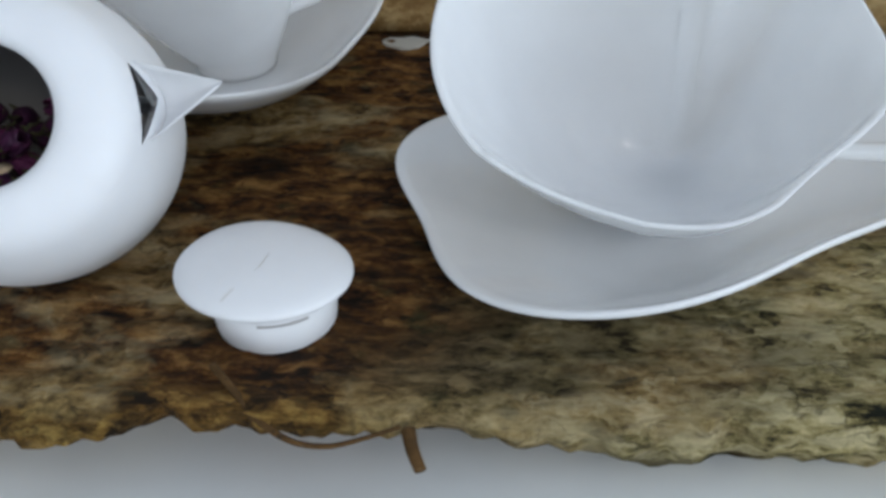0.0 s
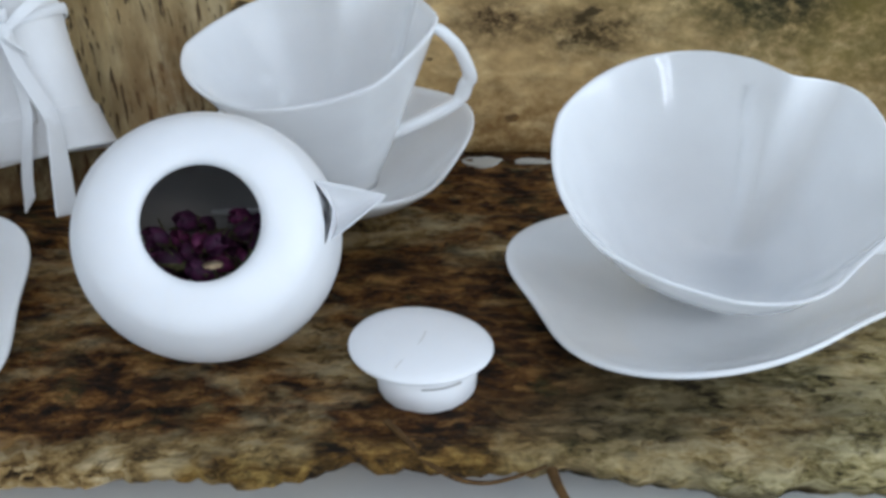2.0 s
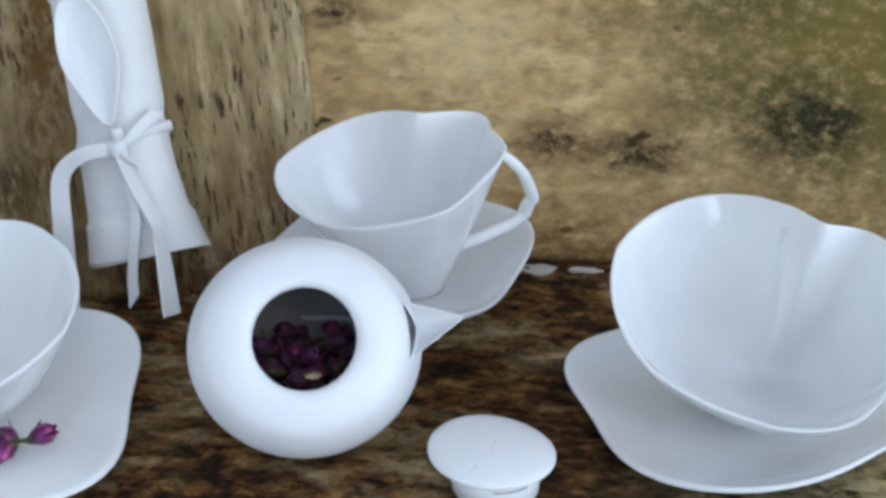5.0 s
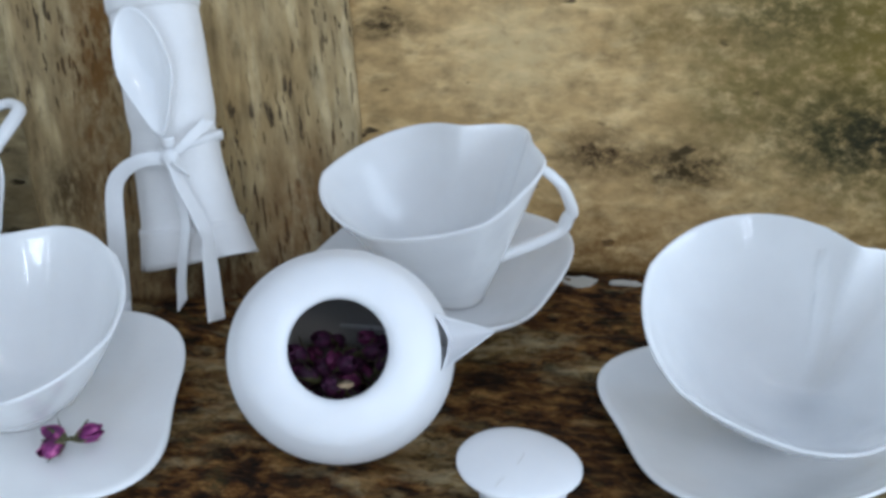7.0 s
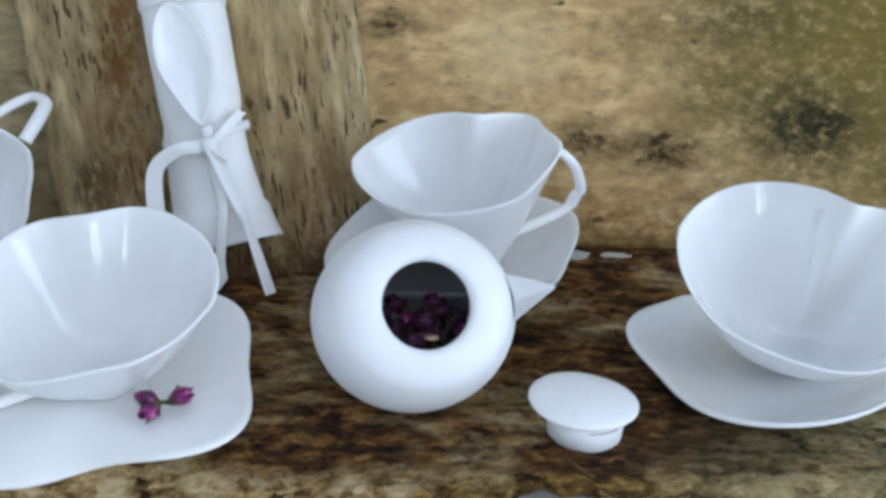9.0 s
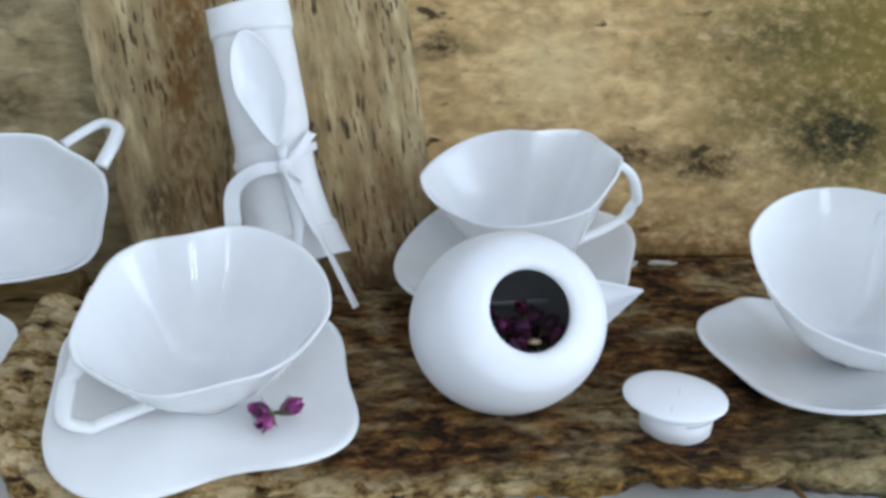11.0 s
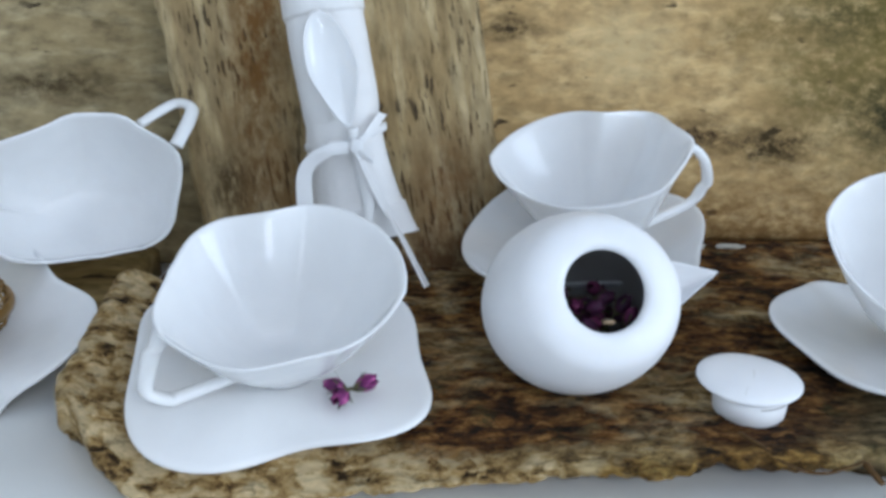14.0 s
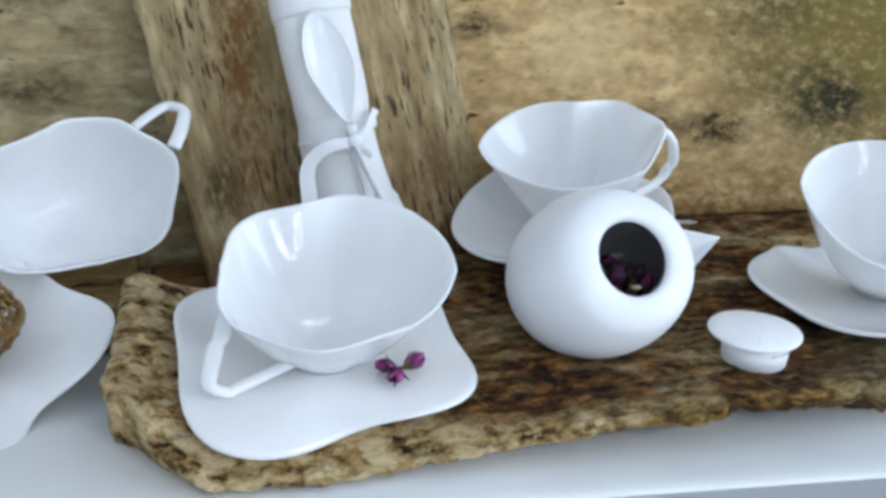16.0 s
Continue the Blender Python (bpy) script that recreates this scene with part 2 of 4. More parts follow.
OLIVE_BOARD = board_wood("olive_tan_low_board", ((0.30, 0.22, 0.10), (0.38, 0.28, 0.13), (0.12, 0.08, 0.03), (0.5, 0.39, 0.22)), (0.3, 1, 1), 0.6, 60)
# Brown lowered in tone to carry the shade of the gap behind the slab.
GAP_SHADE_BOARD = board_wood("gap_shaded_brown_board", ((0.15, 0.075, 0.03), (0.20, 0.12, 0.05), (0.045, 0.022, 0.01), (0.32, 0.2, 0.09)), (0.3, 1, 1), 0.6, 60)


def painted(name, colour, rough, dirt=0.9):
    m = material(name, colour, rough)
    k = Net(m)
    k.colour(k.mix(k.ramp(k.noise(6, 5), [(0.35, 0.0), (0.7, 1.0)]), colour, tuple(c * dirt for c in colour)))
    k.bump(k.noise(90, 3), 0.15, 0.001)
    return m


SILL = painted("white_sill_paint", (0.785, 0.80, 0.79), 0.4)
WALL = painted("white_wall_paint", (0.86, 0.86, 0.85), 0.8, 0.95)
FLOOR = painted("slate_blue_floor", (0.05, 0.07, 0.09), 0.5, 0.6)


def cloth(name, colour, scale):
    m = material(name, colour, 0.9)
    k = Net(m)
    weave = k.maths("ADD", k.noise(scale, 2, 0.5, (1, 1, 0.1)), k.noise(scale, 2, 0.5, (0.1, 0.1, 1)))
    k.colour(k.mix(k.ramp(k.noise(25, 4), [(0.35, 0.0), (0.7, 1.0)]), colour, tuple(c * 0.93 for c in colour)))
    k.bump(weave, 0.3, 0.001)
    return m


LINEN = cloth("white_linen", (0.86, 0.85, 0.84), 900)
SATIN = cloth("white_ribbon", (0.88, 0.88, 0.88), 1200)


def petal_stuff(name, a, b, c):
    m = material(name, a, 0.65)
    k = Net(m)
    tone = k.noise(260, 4, 0.6, (1, 1, 0.5))
    k.colour(k.ramp(tone, [(0.35, a), (0.52, b), (0.7, c)]))
    k.bump(k.noise(500, 3), 0.4, 0.0006)
    return m


PETAL = petal_stuff("dried_rose_petals", (0.04, 0.005, 0.045), (0.21, 0.018, 0.14), (0.66, 0.18, 0.40))
# Darker copies of the petals, with the teapot's inner shade in their colour.
SHADED_PETAL = petal_stuff("shaded_dried_rose_petals", (0.02, 0.003, 0.018), (0.06, 0.008, 0.045), (0.12, 0.02, 0.075))
HALF_SHADED_PETAL = petal_stuff("half_shaded_reddish_rose_petals", (0.04, 0.005, 0.025), (0.14, 0.015, 0.08), (0.28, 0.06, 0.16))
SEPAL = petal_stuff("dry_green_sepals", (0.03, 0.035, 0.012), (0.09, 0.085, 0.03), (0.2, 0.17, 0.08))
CREAM = petal_stuff("cream_petals", (0.35, 0.22, 0.12), (0.5, 0.36, 0.22), (0.6, 0.48, 0.33))
BRASS = material("old_brass_wire", (0.30, 0.175, 0.055), 0.35, 0.85)
BARK = board_wood("dark_bark", ((0.1, 0.055, 0.022), (0.16, 0.09, 0.035), (0.03, 0.018, 0.008), (0.24, 0.15, 0.07)), (1, 1, 1), 0.6, 200)
FLAKE = painted("grey_paint_flake", (0.55, 0.52, 0.45), 0.6)
RUST = painted("rust_bark_chip", (0.3, 0.09, 0.03), 0.8, 0.6)


# ---- building ----
def link_mesh(name, verts, faces, mat, parent=None, label="", smooth=True):
    me = bpy.data.meshes.new(name)
    up = parent
    base = Vector((0, 0, 0))
    while up is not None:
        base += up.location
        up = up.parent
    me.from_pydata([Vector(v) - base for v in verts], [], faces)
    me.materials.append(mat)
    bm = bmesh.new()
    bm.from_mesh(me)
    bmesh.ops.recalc_face_normals(bm, faces=bm.faces)
    for f in bm.faces:
        f.smooth = smooth
    bm.to_mesh(me)
    bm.free()
    ob = new(name, me)
    ob.parent = parent
    if label:
        ob["label"] = label
    return ob


def thing(name, place, label, category, group=""):
    ob = new(name)
    ob.location = place
    ob.empty_display_size = 0.02
    return tagged(ob, label, category, group)


def rings_to_mesh(rings, closed=True, caps=(True, True)):
    """Quads between equal rings of points; caps are fans to the mean of the end rings."""
    n = len(rings[0])
    verts = [p for r in rings for p in r]
    faces = []
    for a in range(len(rings) - 1):
        for b in range(n if closed else n - 1):
            c = (b + 1) % n
            faces.append((a * n + b, a * n + c, (a + 1) * n + c, (a + 1) * n + b))
    for side, r in ((0, 0), (1, len(rings) - 1)):
        if caps[side]:
            verts.append(sum((Vector(p) for p in rings[r]), Vector()) / n)
            faces += [(r * n + b, r * n + (b + 1) % n, len(verts) - 1) for b in range(n)]
    return verts, faces


def series(c, a):
    s = c[0]
    for k in range(1, (len(c) + 1) // 2):
        s += c[2 * k - 1] * math.cos(k * a) + c[2 * k] * math.sin(k * a)
    return s


def wavy_ring(centre, radii, heights, turn=None, n=120):
    """A closed rim: radius and height as sums of waves round the centre."""
    out = []
    for k in range(n):
        a = 2 * math.pi * k / n
        p = Vector((series(radii, a) * math.cos(a), series(radii, a) * math.sin(a), series([0, *heights], a)))
        out.append(Vector(centre) + (turn @ p if turn else p))
    return out


def facet(rim, centre, sides, start, share, turn=None):
    """Draws a round rim towards a polygon with its corners from the angle start on."""
    step, mean = 2 * math.pi / sides, 0.5 * (1 + math.cos(math.pi / sides))
    out = []
    for p in rim:
        q = (turn.transposed() if turn else Matrix.Identity(3)) @ (p - Vector(centre))
        a = (math.atan2(q.y, q.x) - start) % step
        k = 1 + share * (math.cos(math.pi / sides) / math.cos(a - step / 2) - mean)
        q.x, q.y = q.x * k, q.y * k
        out.append(Vector(centre) + (turn @ q if turn else q))
    return out


def circle(centre, r, turn=None, n=120):
    out = []
    for k in range(n):
        p = Vector((r * math.cos(2 * math.pi * k / n), r * math.sin(2 * math.pi * k / n), 0))
        out.append(Vector(centre) + (turn @ p if turn else p))
    return out


def facing(normal):
    n = Vector(normal).normalized()
    x = (Vector((1, 0, 0)) - n * n.x).normalized()
    return Matrix((x, n.cross(x), n)).transposed()


def bowl_mesh(rim, foot, foot_r, up, wall, out=0.85, rise=1.2, foot_h=0.006):
    """A thin cup between a round foot and a wavy rim. up: its axis."""
    up = Vector(up).normalized()
    turn = facing(up)
    foot = Vector(foot)
    low = circle(foot + up * foot_h, foot_r, turn)
    def ring(s, inset, lift):
        r = []
        for p, q in zip(low, rim):
            d = q - p
            h = d.dot(up)
            flat = d - up * h
            x = p + flat * s ** out + up * (h * s ** rise)
            axis = foot + up * (x - foot).dot(up)
            inward = axis - x
            r.append(x + inward.normalized() * inset + up * lift)
        return r
    steps = [k / 18 for k in range(19)]
    rings = [circle(foot + up * (foot_h + 0.001), foot_r * 0.72, turn), circle(foot, foot_r * 0.8, turn), circle(foot, foot_r * 0.93, turn),
             circle(foot + up * foot_h * 0.5, foot_r * 0.97, turn)]
    rings += [ring(s, 0, 0) for s in steps[:-1]] + [ring(0.992, 0, 0), ring(1.0, wall * 0.25, 0.0), ring(1.0, wall * 0.75, 0.0), ring(0.992, wall, 0)]
    inner = [ring(s, wall, wall * (1 - s)) for s in reversed(steps[:-1])]
    inner += [circle(foot + up * (foot_h + wall), foot_r * k, turn) for k in (0.7, 0.45, 0.2)]
    for _ in range(6):
        for k in range(9, len(inner) - 1):
            inner[k] = [a * 0.25 + b * 0.5 + c * 0.25 for a, b, c in zip(inner[k - 1], inner[k], inner[k + 1])]
    return rings_to_mesh(rings + inner)


def dish_mesh(rim, centre, well_r, wall=0.0032, curl=1.7):
    """A saucer: a flat well, then a broad wavy rim that lifts outward, on a low foot."""
    centre = Vector(centre)
    inner = circle(centre, well_r)
    def ring(s, drop):
        return [p + (q - p) * s - Vector((0, 0, (q.z - p.z) * (s - s ** curl) + drop)) for p, q in zip(inner, rim)]
    steps = [k / 14 for k in range(15)]
    rings = [circle(centre - Vector((0, 0, wall)), well_r * 0.5), circle(centre - Vector((0, 0, wall)), well_r)]
    rings += [ring(s, wall) for s in steps[1:-1]] + [ring(0.985, wall), ring(1.0, wall * 0.75), ring(1.0, wall * 0.3), ring(0.985, 0)]
    rings += [ring(s, 0) for s in reversed(steps[:-1])]
    rings.append(circle(centre - Vector((0, 0, 0.0005)), well_r * 0.55))
    return rings_to_mesh(rings)


def smooth_path(points, per=10):
    """Points of a smooth line through the given ones."""
    p = [Vector(q) for q in points]
    p = [p[0] * 2 - p[1], *p, p[-1] * 2 - p[-2]]
    out = []
    for k in range(1, len(p) - 2):
        for j in range(per):
            t = j / per
            out.append(0.5 * (2 * p[k] + (p[k + 1] - p[k - 1]) * t + (2 * p[k - 1] - 5 * p[k] + 4 * p[k + 1] - p[k + 2]) * t * t
                              + (3 * p[k] - p[k - 1] - 3 * p[k + 1] + p[k + 2]) * t ** 3))
    out.append(p[-2])
    return out


def tube_mesh(path, widths, flat=1.0, side=(0, 0, 1), n=12):
    """A tube along a path; widths at its points, flat: thickness by width, side: the way of its flat side's normal."""
    rings = []
    for k, p in enumerate(path):
        d = (path[min(k + 1, len(path) - 1)] - path[max(k - 1, 0)]).normalized()
        u = Vector(side) - d * d.dot(Vector(side))
        u = u.normalized() if u.length > 1e-4 else d.orthogonal().normalized()
        v = d.cross(u)
        w = widths[0] + (widths[-1] - widths[0]) * k / (len(path) - 1) if len(widths) == 2 else widths[min(len(widths) - 1, int(k / len(path) * len(widths)))]
        rings.append([p + v * (w * math.cos(a)) + u * (w * flat * math.sin(a)) for a in (2 * math.pi * j / n for j in range(n))])
    return rings_to_mesh(rings)


def lumpy(x, y, z, f, seed=0.0):
    return noise.noise(Vector((x * f + seed, y * f - seed, z * f + 2 * seed)))


# ---- setting ----
def box_mesh(lo, hi):
    (a, b, c), (d, e, f) = lo, hi
    v = [(a, b, c), (d, b, c), (d, e, c), (a, e, c), (a, b, f), (d, b, f), (d, e, f), (a, e, f)]
    return v, [(0, 3, 2, 1), (4, 5, 6, 7), (0, 1, 5, 4), (1, 2, 6, 5), (2, 3, 7, 6), (3, 0, 4, 7)]


def setting(name, lo, hi, mat, label, category):
    v, f = box_mesh(lo, hi)
    return tagged(link_mesh(name, v, f, mat, smooth=False), label, category, kind="structure")


setting("floor", (-1.4, -1.3, -0.95), (1.65, 1.0, -0.9), FLOOR, "dark slate blue floor of the room", "floor")
for n_, lo_, hi_ in (("ceiling_left", (-1.3, -1.2, 1.4), (-0.57, 0.9, 1.45)), ("ceiling_right", (0.97, -1.2, 1.4), (1.55, 0.9, 1.45)),
                     ("ceiling_front", (-0.57, -1.2, 1.4), (0.97, -0.74, 1.45)), ("ceiling_rear", (-0.57, 0.74, 1.4), (0.97, 0.9, 1.45)),
                     ("ceiling_bar", (-0.57, -0.03, 1.4), (0.97, 0.03, 1.45))):
    setting(n_, lo_, hi_, WALL, "plain white ceiling round the roof window", "ceiling")
setting("wall_back", (-1.3, 0.9, -0.9), (1.55, 1.0, 1.45), WALL, "plain white wall behind the boards", "wall")
# Unseen walls, white and drawn in close so that their bounce fills the shade.
setting("wall_left", (-1.4, -1.2, -0.9), (-1.3, 0.9, 1.45), WALL, "unseen white side wall, set close to bounce light", "wall")
for n_, lo_, hi_ in (("wall_right_low", (1.55, -1.2, -0.9), (1.65, 0.9, -0.02)), ("wall_right_top", (1.55, -1.2, 1.02), (1.65, 0.9, 1.45)),
                     ("wall_right_front", (1.55, -1.2, -0.02), (1.65, -0.92, 1.02)), ("wall_right_rear", (1.55, 0.32, -0.02), (1.65, 0.9, 1.02)),
                     ("wall_front_low", (-1.3, -1.3, -0.9), (1.55, -1.2, -0.62)), ("wall_front_top", (-1.3, -1.3, 1.33), (1.55, -1.2, 1.45)),
                     ("wall_front_left", (-1.3, -1.3, -0.62), (-0.30, -1.2, 0.14)), ("wall_front_right", (0.06, -1.3, -0.62), (1.55, -1.2, 0.14)),
                     ("wall_front_post", (-0.18, -1.3, -0.62), (-0.06, -1.2, 0.14)), ("wall_front_beam", (-1.3, -1.3, 0.14), (1.55, -1.2, 0.65)),
                     ("wall_front_end", (-1.3, -1.3, 0.65), (-0.66, -1.2, 1.33)), ("wall_front_side", (1.36, -1.3, 0.65), (1.55, -1.2, 1.33))):
    setting(n_, lo_, hi_, WALL, "unseen white wall round the openings, set close to bounce light", "wall")


def sill():
    """White ledge with a rounded front edge; its front bows a little."""
    rings = []
    for k in range(61):
        x = -1.29 + 2.83 * k / 60
        y0 = 0.2335 - 0.049 * x
        prof = [(0.9, -0.037), (0.6, -0.037), (0.4, -0.037), (0.3, -0.037), (y0 + 0.012, -0.037), (y0 + 0.006, -0.0374), (y0 + 0.003, -0.0383), (y0 + 0.001, -0.0398),
                (y0 + 0.001, -0.041), (y0 + 0.005, -0.0425), (y0 + 0.05, -0.046), (0.4, -0.054), (0.9, -0.054)]
        rings.append([(x, y, z) for y, z in prof])
    v, f = rings_to_mesh(rings)
    tagged(link_mesh("window_sill", v, f, SILL), "white painted ledge with a rounded front edge", "sill", kind="structure")


sill()


# ---- wooden slab and boards ----
def front_y(x):
    calm = max(0.25, min(1.0, (x + 0.30) / 0.15))
    y = 0.273 + 0.006 * lumpy(x, 0, 0, 9, 3.1) + 0.004 * calm * lumpy(x, 0, 0, 31, 1.7) + 0.003 * calm * lumpy(x, 0, 0, 90, 5.2) + 0.0015 * lumpy(x, 0, 0, 240, 2.2)
    y += 0.008 * max(0.0, min(1.0, (x - 0.05) / 0.1))
    if x < -0.355:
        y += 0.6 * (-0.355 - x) ** 1.35 * 4
    return y


def back_y(x):
    behind = 0.032 * max(0.0, min(1.0, (x + 0.10) / 0.08))
    return min(0.560, max(0.47, 0.549 + 0.22 * (x + 0.06))) + behind + 0.003 * lumpy(x, 1, 0, 25, 8.0)


def slab_top(x, y):
    drop = max(0.0, min(1.0, (-0.04 - x) / 0.2)) * 0.027 * max(0.0, min(1.0, (x + 0.412) / 0.06))
    near = max(0.0, 1 - (y - front_y(x)) / 0.085)
    z = -0.003 - drop * near ** 1.25
    z += max(0.0, min(1.0, (-0.365 - x) / 0.045)) * (0.011 + 0.012 * max(0.0, y - 0.29) / 0.17)
    rear = max(0.0, min(1.0, (y - 0.54) / 0.02)) * max(0.0, min(1.0, (x + 0.10) / 0.05))
    calm = 1 - 0.75 * rear
    z += 0.0040 * rear + 0.006 * rear * max(0.0, min(1.0, (x - 0.45) / 0.05))
    split = max(0.0, min(1.0, (x + 0.30) / 0.03)) * max(0.0, min(1.0, (-0.12 - x) / 0.03))
    y0 = 0.4535 + 0.002 * lumpy(x, 0, 0, 60, 4.4)
    z += split * (0.003 * math.exp(-((y - y0 - 0.009) / 0.006) ** 2) - 0.008 * math.exp(-((y - y0) / 0.0024) ** 2))
    z += calm * 0.0035 * lumpy(x * 0.35, y, 0, 38, 1.0) + calm * (0.0022 * lumpy(x * 0.3, y, 0, 95, 4.0) + 0.0016 * abs(lumpy(x * 0.5, y, 0, 150, 7.0))) + 0.0011 * lumpy(x * 0.5, y, 0, 260, 2.0)
    return z


def slab():
    rings = []
    xs = [-0.418, -0.417, -0.414, -0.409] + [-0.405 + 0.0035 * k for k in range(340)]
    for k, x in enumerate(xs):
        tuck = (0.012, 0.006, 0.003, 0.001)[k] if k < 4 else 0.0
        f, b = front_y(max(x, -0.412)), back_y(x)
        ring = []
        for j in range(121):
            y = b + (f - b) * j / 120
            ring.append((x + 0.006 * lumpy(y, 0, 0, 30, 6.0) + 0.003 * lumpy(y, 0, 0, 90, 2.0), y, slab_top(x, y) - tuck))
        z0 = ring[-1][2]
        for j in range(1, 13):
            a = j / 12
            z = z0 + (-0.0365 - z0) * a
            bulge = 0.006 * math.sin(math.pi * min(1, a * 1.2)) + 0.004 * lumpy(x, z, 0, 60, 9.0) + 0.0025 * lumpy(x, z, 0, 170, 3.0)
            under = 0.062 * max(0.0, a - 0.2) * max(0.0, 1 - abs(x + 0.07) / 0.2) + 0.012 * a
            ring.append((ring[120][0], f - bulge + under, z))
        ring.append((ring[120][0], b - 0.018, -0.0365))
        rings.append(ring)
    v, fc = rings_to_mesh(rings)
    tagged(link_mesh("wooden_slab", v, fc, SLAB), "rough weathered brown wooden slab with a ragged front edge", "wooden slab")


slab()


def board(name, corners, thick, mat, label, rough=0.0015, nu=110, nv=70, edge=0.004):
    """A leaning board from its four front corners (bottom left, bottom right, top right, top left), with worn edges."""
    bl, br, tr, tl = [Vector(c) for c in corners]
    back = (br - bl).cross(tl - bl).normalized() * -thick
    grid = []
    for j in range(nv + 1):
        row = []
        for k in range(nu + 1):
            u, v = k / nu, j / nv
            p = (bl * (1 - u) + br * u) * (1 - v) + (tl * (1 - u) + tr * u) * v
            wear = max(0.0, 1 - min(u * (br - bl).length, (1 - u) * (br - bl).length, v * (tl - bl).length, (1 - v) * (tl - bl).length) / 0.006)
            p = p + back.normalized() * (edge * wear ** 2 + rough * lumpy(p.x, p.z, 0, 40, 3.0) + rough * 0.6 * lumpy(p.x, p.z, 0, 130, 1.0))
            side = 0.003 * lumpy(p.z, 0, 0, 40, 2.0 + u)
            row.append(p + (br - bl).normalized() * (side if u in (0, 1) else 0))
        grid.append(row)
    verts = [p for r in grid for p in r]
    n = nu + 1
    faces = [(j * n + k, j * n + k + 1, (j + 1) * n + k + 1, (j + 1) * n + k) for j in range(nv) for k in range(nu)]
    loop = [k for k in range(n)] + [j * n + nu for j in range(1, nv + 1)] + [nv * n + k for k in range(nu - 1, -1, -1)] + [j * n for j in range(nv - 1, 0, -1)]
    start = len(verts)
    verts += [verts[i] + back for i in loop]
    m = len(loop)
    faces += [(loop[i], loop[(i + 1) % m], start + (i + 1) % m, start + i) for i in range(m)]
    verts.append(sum((verts[start + i] for i in range(m)), Vector()) / m)
    faces += [(start + i, start + (i + 1) % m, len(verts) - 1) for i in range(m)]
    return tagged(link_mesh(name, verts, faces, mat), label, "board")


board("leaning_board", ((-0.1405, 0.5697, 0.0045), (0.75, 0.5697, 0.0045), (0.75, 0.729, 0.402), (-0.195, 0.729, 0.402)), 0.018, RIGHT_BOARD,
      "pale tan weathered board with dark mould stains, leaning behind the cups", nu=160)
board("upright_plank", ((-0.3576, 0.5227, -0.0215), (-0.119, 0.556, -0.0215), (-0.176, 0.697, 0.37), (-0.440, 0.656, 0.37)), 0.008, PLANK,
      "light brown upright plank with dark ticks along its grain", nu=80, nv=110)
board("grey_leaning_board", ((-1.0, 0.59, -0.03), (-0.33, 0.59, -0.03), (-0.33, 0.71, 0.40), (-1.0, 0.71, 0.40)), 0.014, LEFT_BOARD,
      "greyish tan weathered board leaning behind the upright plank")
board("low_board", ((-0.9, 0.44, -0.012), (-0.425, 0.46, -0.012), (-0.415, 0.585, -0.010), (-0.9, 0.585, -0.010)), 0.0245, OLIVE_BOARD,
      "olive tan flat board lying on the ledge behind the slab", nv=40)


board("back_batten", ((-0.408, 0.477, -0.021), (-0.105, 0.545, -0.021), (-0.105, 0.575, -0.021), (-0.408, 0.585, -0.021)), 0.0155, GAP_SHADE_BOARD,
      "reddish brown batten lying behind the slab, darkened for the gap's shade", nv=30)


# ---- tea things ----
def widen(rim, turn, centre, k):
    """Stretches the half of a rim that lies to its own left."""
    out = []
    for p in rim:
        q = turn.transposed() @ (p - Vector(centre))
        q.x *= k if q.x < 0 else 1
        q.y -= 0.35 * max(0.0, -q.x - 0.03) * max(0.0, min(1.0, q.y / 0.03))
        out.append(Vector(centre) + turn @ q)
    return out


def cup(place, rim_c, radii, heights, foot, foot_r, label, handle_path, handle_w, turn=None, up=(0, 0, 1), out=0.85, rise=1.2, wall=0.0026, petals=(8, -9, 0.35)):
    ob = thing("tea_cup", place, label, "cup", "petal-rimmed tea cups")
    rim = wavy_ring(rim_c, radii, heights, turn)
    if turn:
        rim = widen(rim, turn, rim_c, 1.6)
    rim = facet(rim, rim_c, petals[0], radians(petals[1]), petals[2], turn)
    v, f = bowl_mesh(rim, foot, foot_r, up, wall, out, rise)
    link_mesh("bowl", v, f, GLAZED, ob)
    path = smooth_path(handle_path, 9)
    v, f = tube_mesh(path, handle_w, 0.8, (0.3, 0.3, 1))
    link_mesh("handle", v, f, GLAZED, ob, "angular white porcelain loop handle")
    return ob


def saucer(place, rim_c, radii, heights, centre, well_r, low, label):
    rim = wavy_ring(rim_c, radii, heights)
    for p in rim:
        p.y = min(p.y, 0.556 + 0.38 * p.z)
    v, f = dish_mesh(rim, centre, well_r)
    x, y, z = centre
    ob = thing("saucer", (x, y, low), label, "saucer", "wavy white saucers")
    link_mesh("dish", v, f, GLAZED, ob)
    rings = [circle((x, y, h), well_r * r) for h, r in ((z - 0.003, 0.8), (low, 0.84), (low, 0.94), (z - 0.0028, 0.99))]
    v, f = rings_to_mesh(rings, caps=(True, False))
    link_mesh("foot_ring", v, f, GLAZED, ob)
    return ob


